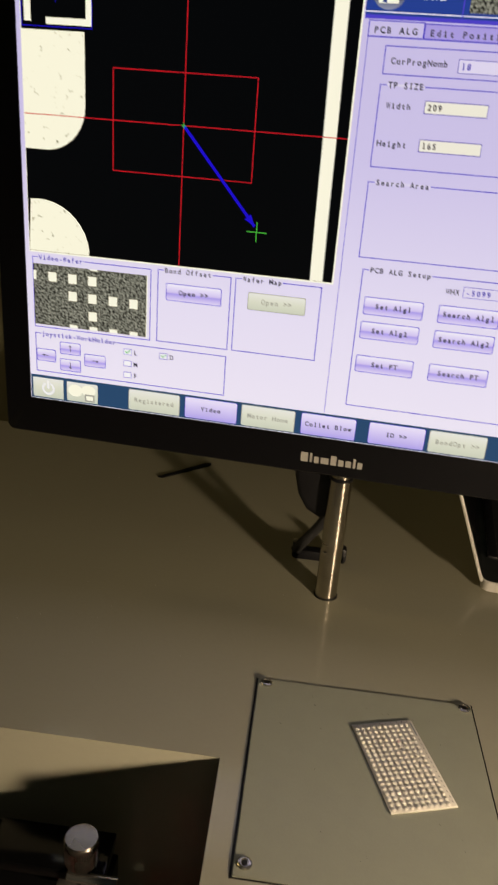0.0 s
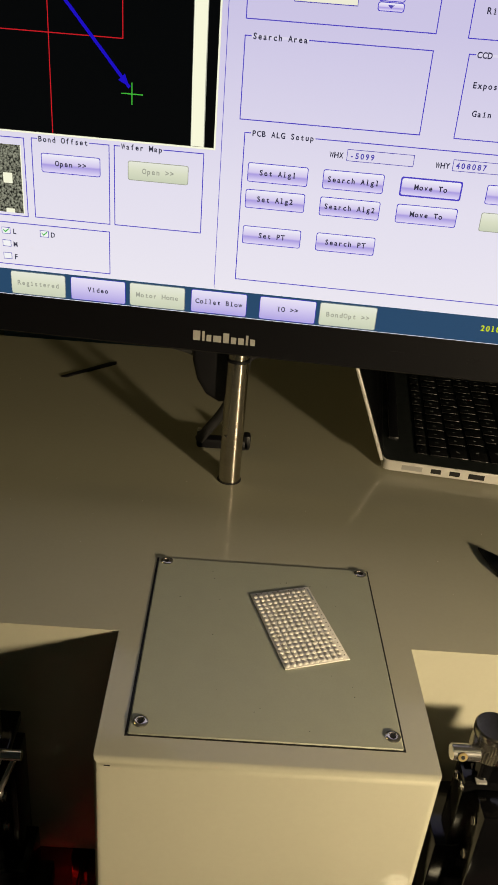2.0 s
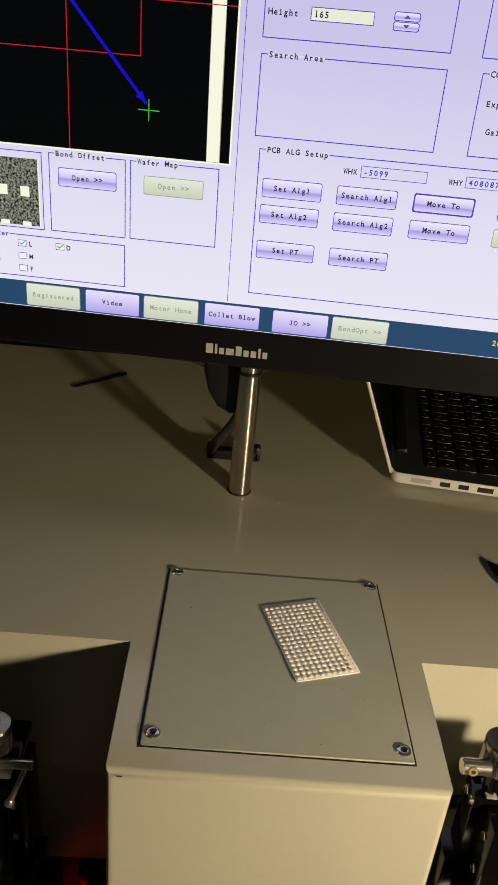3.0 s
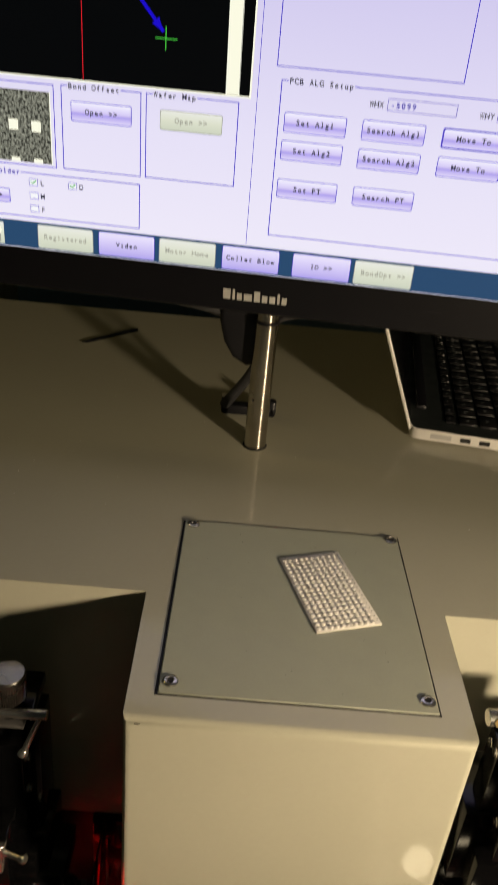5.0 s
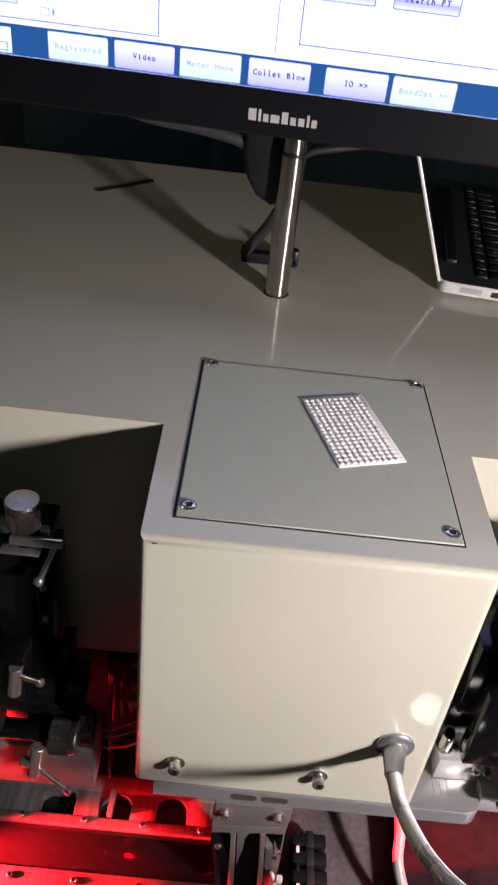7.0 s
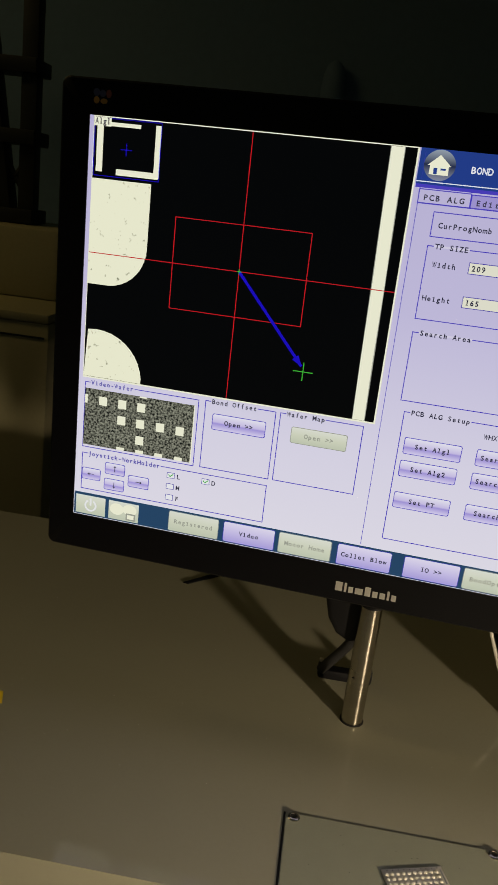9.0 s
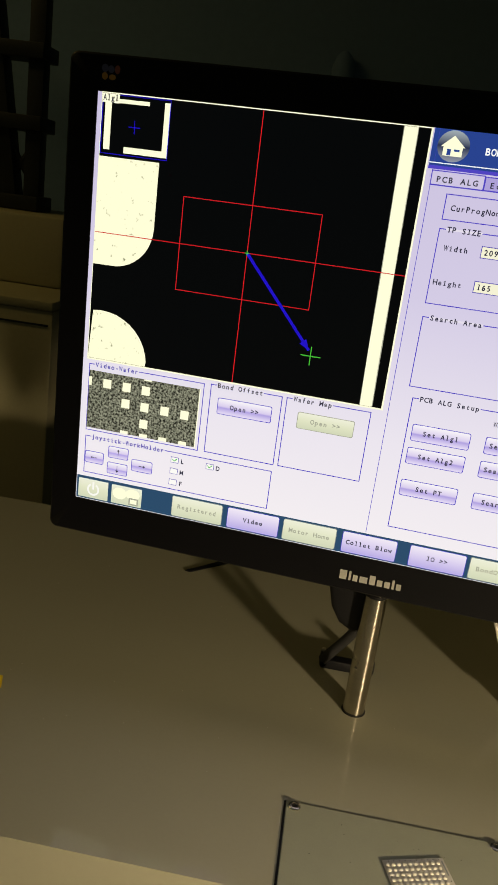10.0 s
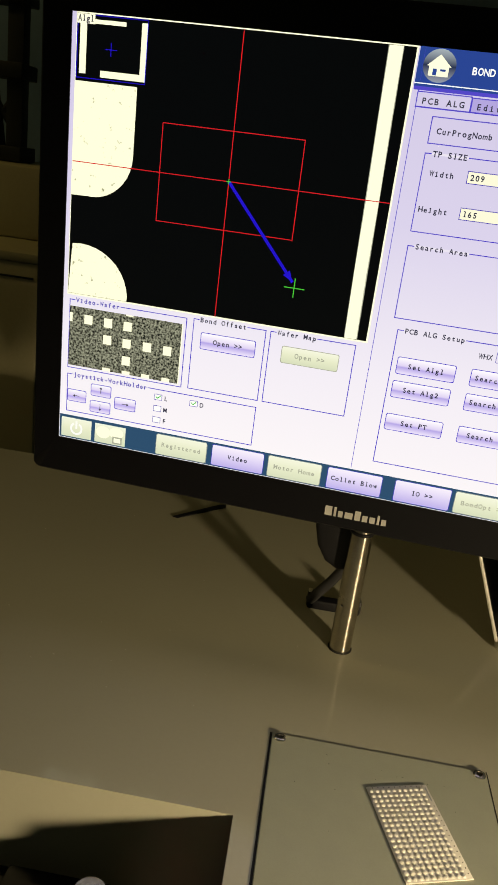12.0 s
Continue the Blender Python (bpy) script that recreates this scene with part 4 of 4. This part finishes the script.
part("strap", add_tube(B(), [(0.0832, -0.0340, -0.3232), (0.0874, -0.0360, -0.3351), (0.0880, -0.0350, -0.3690), (0.0885, -0.0340, -0.4036)], 0.0014, 16, 8), TIE, tie)
part("head", add_box(B(), 0.0872, 0.0922, -0.0385, -0.0335, -0.3317, -0.3257, 0.0010), TIE, tie)

# ---- flexible work lamp ----
goose = thing("work_lamp", I4, "chromed gooseneck work lamp fixed to the front of the box", "lamp")
BASE = Matrix.Translation((0.1425, -0.0285, -0.1555)) @ OUTWARD
part("flange", add_lathe(B(), [(0.0125, 0.0), (0.0125, 0.0016), (0.0110, 0.0030), (0.0075, 0.0036)], BASE, 40), SATIN, goose)
part("sleeve", add_lathe(B(), [(0.0074, 0.0), (0.0074, 0.004), (0.0065, 0.012), (0.0059, 0.0175), (0.0057, 0.0205), (0.0050, 0.0208)], Matrix.Translation((0.1425, -0.0290, -0.1565)) @ Vector((-0.12, -0.99, -0.02)).to_track_quat("Z", "Y").to_matrix().to_4x4(), 32), SATIN, goose)
path = [(0.1400, -0.0470, -0.1570), (0.1403, -0.0560, -0.1558), (0.1410, -0.0675, -0.1540), (0.1430, -0.0830, -0.1481), (0.1465, -0.1050, -0.1364), (0.1516, -0.1235, -0.1240), (0.1572, -0.1362, -0.1148), (0.1612, -0.1460, -0.1068), (0.1760, -0.1720, -0.0850), (0.2080, -0.2080, -0.0600), (0.2600, -0.2450, -0.0350), (0.4000, -0.3500, 0.0250), (0.5500, -0.4700, 0.1250), (0.6150, -0.5100, 0.1650), (0.6250, -0.5080, 0.1850)]
part("flexible_hose", add_tube(B(), path, 0.005, 2000, 12, ribs=lambda i: (0.0046, 0.0048, 0.0046, 0.0041)[i % 4]), HOSE, goose, "ribbed chrome flexible hose")
way = (AIM - LAMP).normalized()
part("shade", add_lathe(B(), [(0.010, 0.0), (0.018, 0.015), (0.030, 0.050), (0.033, 0.070), (0.0315, 0.070), (0.028, 0.050), (0.014, 0.017)], Matrix.Translation(LAMP - way * 0.062) @ way.to_track_quat("Z", "Y").to_matrix().to_4x4(), 36), HOSE, goose, "conical metal lamp shade")
# body for the added highlight lamp, also out of view
added_lamp = thing("highlight_lamp_body", I4, "small unseen lamp added for the highlight on the box front", "lamp")
part("head", add_lathe(B(), [(0.0070, 0.0), (0.0120, 0.006), (0.0170, 0.020), (0.0160, 0.020), (0.0110, 0.008)], look((0.2025, -0.1615, -0.2805), (0.250, 0.00, -0.21)) @ pose(0, 0, 0, 180), 32), HOSE, added_lamp)
part("stem", add_cyl(B(), (0.2025, -0.163, -0.282), (0.2025, -0.175, -0.42), 0.004, segs=16), BLACKALU, added_lamp)

# unseen sheet added to block the work lamp's light from the rails
part("light_blocker", add_box(B(), 0.14, 0.346, -0.263, -0.257, -0.415, -0.060, 0.0015), BLACKALU, housing, "unseen dark sheet that keeps the work lamp off the rails")

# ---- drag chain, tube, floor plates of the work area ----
WORK = Matrix.Translation((-0.0026, 0.0482, -0.0417)) @ Matrix.Scale(1.15, 4)      # the work area, sunk by scaling it about the camera to fit its view
part("work_base", add_box(B(), -0.45, 0.60, -0.38, 0.09, -0.440, -0.4155, 0.001), GRITTY, housing, "worn dark metal base plate of the work area")
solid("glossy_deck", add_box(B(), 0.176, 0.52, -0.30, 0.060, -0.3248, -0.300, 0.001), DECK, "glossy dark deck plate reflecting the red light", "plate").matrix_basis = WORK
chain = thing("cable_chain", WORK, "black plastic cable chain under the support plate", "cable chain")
for k in range(9):
    y = -0.012 - k * 0.0135
    part("link", add_box(B(), 0.0960, 0.1215, y - 0.0110, y - 0.0010, -0.3240, -0.3000, 0.0015), MATTBLACK, chain)
    part("bridge", add_box(B(), 0.0985, 0.1010, y - 0.0035, y + 0.0015, -0.3020, -0.2990, 0.0004), TIE if k % 2 else BLACKPLASTIC, chain)
    part("rib", add_box(B(), 0.1060, 0.1120, y - 0.0125, y + 0.0005, -0.3150, -0.2995, 0.0008), DARKHOLE, chain)
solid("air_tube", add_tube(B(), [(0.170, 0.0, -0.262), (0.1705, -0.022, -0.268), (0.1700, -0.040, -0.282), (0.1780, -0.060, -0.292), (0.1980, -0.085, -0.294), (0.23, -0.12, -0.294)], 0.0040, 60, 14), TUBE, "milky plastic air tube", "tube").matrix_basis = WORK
clampk = thing("clamp_knob", WORK @ pose(0.1735, -0.066, -0.3245), "small red-lit knurled clamp knob", "knob")
part("grip", add_lathe(B(), [(0.0055, 0.0), (0.0062, 0.0005), (0.0062, 0.0105), (0.0055, 0.011)], I4, 40, 0.0003, (1, 2)), ALU, clampk)
part("stem", add_cyl(B(), (0.005, 0, 0.005), (0.011, 0, 0.005), 0.0012, segs=12), CHROME, clampk)

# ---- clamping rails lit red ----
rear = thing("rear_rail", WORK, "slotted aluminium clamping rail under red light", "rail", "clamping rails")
part("bar", add_prism(B(), [(-0.150, -0.0345), (0.0345, -0.0345), (0.0345, -0.0275), (-0.150, -0.0275)], pose(0, 0, -0.292), 0.012, 0.0005), RAIL, rear)
for x0, x1 in ((-0.150, -0.0920), (-0.0670, -0.0490), (-0.0260, -0.0070), (0.0150, 0.0345)):
    part("tooth", add_box(B(), x0, x1, -0.0274, -0.0081, -0.292, -0.2805, 0.0005), RAIL, rear)
for x0, x1 in ((-0.0920, -0.0670), (-0.0490, -0.0260), (-0.0070, 0.0150)):
    for s, x in ((1, x0), (-1, x1)):
        part("slot_corner", add_prism(B(), [(x, -0.0082), (x, -0.0140), (x + s * 0.002, -0.0110), (x + s * 0.005, -0.0090), (x + s * 0.009, -0.0082)][::s], pose(0, 0, -0.292), 0.0115), RAIL, rear)
# black sheet put in to paint the shade inside the slots
part("slot_shade", add_box(B(), -0.150, 0.0345, -0.0274, -0.0082, -0.3000, -0.2925), MATTBLACK, rear, "black sheet for the shade in the slots")
part("backing", add_box(B(), -0.150, 0.036, -0.0080, 0.0040, -0.300, -0.2803, 0.0005), RAIL, rear)
part("divider", add_box(B(), -0.0425, -0.0385, -0.0274, -0.0082, -0.2800, -0.2740, 0.0004), RAIL, rear)
for x in (-0.1030, -0.0580, -0.0160, 0.0265):
    button_screw("screw", pose(x, -0.0305, -0.2801), rear, 0.0026, 0.0018)
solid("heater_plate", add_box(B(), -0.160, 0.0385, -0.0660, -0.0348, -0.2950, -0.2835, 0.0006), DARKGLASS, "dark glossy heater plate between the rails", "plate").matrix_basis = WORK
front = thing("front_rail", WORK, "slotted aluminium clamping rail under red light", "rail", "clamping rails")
part("bar", add_box(B(), -0.150, 0.0440, -0.0790, -0.0663, -0.292, -0.280, 0.0005), RAIL, front)
for x0, x1 in ((-0.150, -0.0890), (-0.0665, -0.0460), (-0.0240, -0.0020), (0.0200, 0.0440)):
    part("tooth", add_prism(B(), [(x0 + 0.003, -0.105), (x1 - 0.003, -0.105), (x1, -0.100), (x1, -0.0792), (x0, -0.0792), (x0, -0.100)], pose(0, 0, -0.292), 0.0115, 0.0005), RAIL, front)
# the front slots' shade, painted with a black sheet too
part("slot_shade", add_box(B(), -0.150, 0.0440, -0.1060, -0.0664, -0.3000, -0.2925), MATTBLACK, front, "black sheet for the shade in the slots")
for x in (-0.0990, -0.0560, -0.0120, 0.0300):
    button_screw("screw", pose(x, -0.0725, -0.2799), front, 0.0026, 0.0018)
# glowing panel put in for the red light that falls in this gap
ring = thing("red_gap_panel", I4, "red panel that glows for the red light behind the stage", "lamp")
RED_GLOW = material("red_glow_panel", (0.4, 0.01, 0.01), 0.4, emit=(1.0, 0.0, 0.02), power=0.045)
part("window", add_box(B(), -0.0330, -0.0200, 0.066, 0.070, -0.305, -0.226, 0.001), RED_GLOW, ring, "panel with the gap's red light put in as glow")
part("holder", add_box(B(), -0.0600, -0.0180, 0.0702, 0.078, -0.340, -0.2245, 0.001), BLACKALU, ring)
part("rear_panel", add_box(B(), -0.35, 0.45, 0.0845, 0.0895, -0.415, -0.2235, 0.001), MATTBLACK, housing, "dark panel closing the back of the work area")
for dy in (0.0, 0.004, 0.010):
    solid("thin_wire", add_tube(B(), [(-0.060, 0.030 - dy, -0.262 - dy * 0.6), (-0.045, 0.028 - dy, -0.254 - dy), (-0.030, 0.032 - dy, -0.248 - dy * 1.4), (-0.012, 0.040 - dy, -0.250)], 0.0008, 24, 8), TUBE, "thin pale wire lit red", "wire", "thin wires")

# ---- knurled knobs and levers ----


def knob(name, m, parent, r=0.0105, h=0.018):
    return part(name, add_lathe(B(), [(r * 0.6, 0.0), (r - 0.0006, 0.0), (r, 0.0008), (r, h * 0.72), (r - 0.0003, h * 0.74), (r, h * 0.78), (r, h - 0.0010), (r - 0.0008, h), (r * 0.4, h + 0.0001)], m, 84, 0.0009, (2, 3)), KNURL, parent, "knurled steel knob")


def lever(p0, p1, q1, parent, r=0.0032, s=0.0021, at=0.7):
    """A short cross bar with a ball-ended arm."""
    bar = part("lever_hub", add_cyl(B(), p0, p1, r, segs=20, bevel=0.0004), LEVER, parent)
    mid = Vector(p0).lerp(Vector(p1), at)
    part("lever_arm", add_cyl(B(), mid, q1, s * 0.85, s, segs=16, bevel=0.0003), LEVER, bar)
    d = (Vector(q1) - mid).normalized()
    part("lever_tip", add_lathe(B(), [(s, -0.001), (s * 1.5, 0.0005), (s * 1.5, 0.0030), (s * 1.1, 0.0040)], Matrix.Translation(q1) @ d.to_track_quat("Z", "Y").to_matrix().to_4x4(), 20), LEVER, bar)
    return bar


# ---- stage with micrometer knobs, beside the red light ----
UPPER = Matrix.Translation((-0.0015, 0.0289, -0.0250)) @ Matrix.Scale(1.09, 4)
st = thing("adjusting_stage", UPPER, "black anodised adjusting stage with steel knobs and clamp levers", "adjusting stage", "adjusting stages")
part("column", add_box(B(), -0.170, -0.0880, 0.004, 0.035, -0.150, -0.0430, 0.001), BLACKALU, st)
part("top_block", add_box(B(), -0.150, -0.0790, 0.000, 0.030, -0.0430, -0.0350, 0.0008), BLACKALU, st)
part("clamp_plate", add_box(B(), -0.106, -0.083, -0.006, 0.004, -0.0450, -0.0432, 0.0005), GREYALU, st)
part("side_plate", add_box(B(), -0.0880, -0.0790, 0.010, 0.036, -0.235, -0.060, 0.001), BLACKALU, st)
part("carriage", add_box(B(), -0.170, -0.0740, 0.000, 0.036, -0.205, -0.150, 0.0015), BLACKALU, st)
part("spindle", add_cyl(B(), (-0.0930, 0.004, -0.044), (-0.0930, 0.004, -0.029), 0.0055, segs=24), BLACKALU, st)
knob("knob", pose(-0.0930, 0.004, -0.0295), st, 0.0100, 0.0180)
lever((-0.1000, -0.0020, -0.0365), (-0.0700, -0.0020, -0.0365), (-0.0830, -0.0080, -0.0600), st, at=0.88)

for x, y, z in ((-0.0865, 0.004, -0.080), (-0.0865, 0.004, -0.108)):
    cap_screw("bolt", Matrix.Translation((x, y, z)) @ pose(0, 0, 0, 0, 90), st, 0.0028, 0.0012, 0.0034)
for z in (-0.128, -0.192):
    part("edge_glint", add_box(B(), -0.0885, -0.0879, 0.0036, 0.0042, z, z + 0.045), BLACKALU, st)
sb = thing("stage_base", I4, "milled aluminium stage base with knurled knobs and a clamp lever", "stage base")
part("lower_arm", add_box(B(), -0.170, -0.0700, 0.012, 0.060, -0.235, -0.216, 0.0012), BLACKALU, sb)
part("foot_block", add_box(B(), -0.180, -0.0560, -0.004, 0.030, -0.2850, -0.2360, 0.0012), GREYALU, sb, "milled aluminium block")
part("guard", add_box(B(), -0.0500, -0.0485, 0.020, 0.064, -0.310, -0.215, 0.0004), DARKGLASS, sb)
part("back_block", add_box(B(), -0.180, -0.0880, 0.014, 0.060, -0.2359, -0.195, 0.001), BLACKALU, sb)
knob("knob", Matrix.Translation((-0.0850, -0.004, -0.2210)) @ pose(0, 0, 0, 0, 90), sb, 0.0125, 0.0190)
knob("knob", Matrix.Translation((-0.1380, -0.004, -0.2000)) @ pose(0, 0, 0, 0, 90), sb, 0.0125, 0.0210)
part("shaft", add_cyl(B(), (-0.170, -0.004, -0.2210), (-0.0850, -0.004, -0.2210), 0.0050, segs=20), BLACKALU, sb)
lever((-0.0918, -0.0140, -0.2200), (-0.0955, -0.0170, -0.2490), (-0.0700, -0.0260, -0.2500), sb, 0.0048, 0.0022)
lever((-0.1050, -0.0100, -0.1670), (-0.1020, -0.0100, -0.1400), (-0.0870, -0.0160, -0.1450), sb, 0.0046, 0.0020)
part("hub_mount", add_box(B(), -0.118, -0.098, -0.0095, 0.014, -0.196, -0.138, 0.001), BLACKALU, sb)
part("pivot", add_cyl(B(), (-0.1045, -0.016, -0.2370), (-0.0970, -0.016, -0.2370), 0.0038, segs=20, bevel=0.0006), CHROME, sb)
cap_screw("bolt", pose(-0.0640, 0.008, -0.2180), sb, 0.0060, 0.0125, 0.0066, BLACKALU, "black cap screw")
part("bolt_pad", add_box(B(), -0.0745, -0.0575, -0.002, 0.018, -0.2358, -0.2182, 0.0008), BLACKALU, sb)

# ---- stage at the other side of the box ----
sr = thing("adjusting_stage", I4, "black anodised adjusting stage with a knurled knob, beside the work lamp", "adjusting stage", "adjusting stages")
part("top_block", add_box(B(), 0.1950, 0.254, 0.0125, 0.0165, -0.0300, -0.0225, 0.0008), BLACKALU, sr)
part("clamp_plate", add_box(B(), 0.1995, 0.2060, -0.0035, 0.011, -0.0305, -0.0290, 0.0004), ALU, sr)
part("column", add_box(B(), 0.1930, 0.254, -0.002, 0.0165, -0.085, -0.0302, 0.001), BLACKALU, sr)
# unseen block, sized so that its shadow steps down on the wall
part("outer_block", add_box(B(), 0.2542, 0.330, -0.002, 0.0165, -0.15, -0.0390, 0.001), BLACKALU, sr)
part("front_step", add_box(B(), 0.2005, 0.270, -0.022, -0.0022, -0.105, -0.0360, 0.001), BLACKALU, sr)
part("carriage", add_box(B(), 0.1850, 0.270, -0.004, 0.045, -0.150, -0.086, 0.001), BLACKALU, sr)
part("wedge", add_box(B(), 0.1950, 0.235, -0.018, -0.0042, -0.185, -0.115, 0.001), BLACKALU, sr)
part("lower_arm", add_box(B(), 0.1840, 0.290, 0.005, 0.055, -0.200, -0.151, 0.001), BLACKALU, sr)
part("side_slab", add_box(B(), 0.2300, 0.320, -0.030, 0.005, -0.205, -0.090, 0.001), BLACKALU, sr)
part("foot_block", add_box(B(), 0.1860, 0.2260, -0.006, 0.030, -0.2230, -0.2010, 0.001), ALU, sr, "milled aluminium block")
part("foot_rail", add_box(B(), 0.2180, 0.330, -0.0200, -0.0062, -0.2360, -0.2190, 0.001), ALU, sr, "bright aluminium rail")
part("end_block", add_box(B(), 0.2350, 0.330, -0.0250, 0.005, -0.2185, -0.2055, 0.001), ALU, sr)
part("spindle", add_cyl(B(), (0.2040, 0.004, -0.031), (0.2040, 0.004, -0.010), 0.0055, segs=24), BLACKALU, sr)
knob("knob", pose(0.2040, 0.004, -0.0105), sr, 0.0115, 0.0205)
part("lever_hub", add_cyl(B(), (0.1792, -0.0030, -0.0048), (0.1960, -0.0030, -0.0048), 0.0048, segs=24, bevel=0.0005), LEVER, sr)
part("brass_ring", add_lathe(B(), [(0.0014, 0.0), (0.0027, 0.0), (0.0027, 0.0008), (0.0014, 0.0008)], Matrix.Translation((0.1848, -0.0074, -0.0036)) @ pose(0, 0, 0, 75), 24), BRASS, sr, "small brass washer")
part("socket", hex_hole(B(), Matrix.Translation((0.1848, -0.0083, -0.0034)) @ pose(0, 0, 0, 75), 0.0013, 0.0003), DARKHOLE, sr)
for y, z in ((0.010, -0.0390), (0.0005, -0.0365)):
    cap_screw("bolt", Matrix.Translation((0.1934, y, z)) @ pose(0, 0, 0, 0, -90), sr, 0.0024, 0.0004, 0.0028)
for y, z in ((-0.012, -0.0510), (-0.012, -0.0810)):
    cap_screw("bolt", Matrix.Translation((0.2009, y, z)) @ pose(0, 0, 0, 0, -90), sr, 0.0024, 0.0004, 0.0028)
for x in (0.2120, 0.2205):
    cap_screw("bolt", Matrix.Translation((x, -0.0060, -0.2080)) @ pose(0, 0, 0, 60), sr, 0.0030, 0.0030, 0.0036)
cap_screw("bolt", pose(0.1905, 0.004, -0.2010), sr, 0.0045, 0.0140, 0.0058)
cap_screw("bolt", Matrix.Translation((0.225 + 0.012, -0.03, -0.2081)) @ pose(0, 0, 0, 0, -90), sr, 0.0036, 0.0120, 0.0046)

# ---- far things behind the machine ----
cab = thing("equipment_cabinet", pose(-1.05, 1.55, -0.93), "beige painted equipment cabinet standing behind the machine", "cabinet")
part("lower_body", add_box(B(), -0.45, 0.42, -0.25, 0.30, 0.0, 1.060, 0.006), BEIGE, cab)
part("ledge", add_box(B(), -0.45, 0.42, -0.255, 0.30, 1.060, 1.080, 0.004), BEIGE, cab)
part("upper_body", add_box(B(), -0.44, 0.36, -0.05, 0.30, 1.080, 1.245, 0.01), BEIGE, cab)
part("door_seam", add_box(B(), -0.44, 0.41, -0.2525, -0.2500, 1.026, 1.030), RACKBLACK, cab)
rack = thing("storage_rack", pose(-1.05, 1.60, 0.316), "black metal storage rack standing on the beige cabinet", "rack")
for x, w in ((-0.40, 0.05), (0.205, 0.040)):
    part("upright", add_box(B(), x, x + w, 0.02, 0.06, 0.0, 0.95, 0.003), RACKBLACK, rack)
part("leaning_upright", add_box(B(), -0.028, 0.028, 0.015, 0.065, 0.0, 0.96, 0.003, m=pose(0.165, 0, 0, 0, -8, 0)), RACKBLACK, rack)
for z in (0.0, 0.185, 0.345, 0.60, 0.85):
    part("shelf", add_box(B(), -0.42, 0.250, 0.0, 0.10, z + 0.001, z + 0.035, 0.003), RACKBLACK, rack)
part("brace", add_cyl(B(), (0.14, 0.04, 0.035), (0.24, 0.04, 0.185), 0.008, segs=8), RACKBLACK, rack)
part("brace", add_cyl(B(), (0.24, 0.04, 0.035), (0.14, 0.04, 0.185), 0.008, segs=8), RACKBLACK, rack)
# shaft put where the rear wall has a soft dark spot
solid("wall_shaft", add_lathe(B(), [(0.040, 0.0), (0.040, 1.75), (0.036, 1.79), (0.026, 1.82), (0.010, 1.835)], pose(-0.140, 2.462, -0.93), 24), WALLPAINT, "wall-coloured capped shaft standing in for a soft dark spot on the rear wall", "pipe")
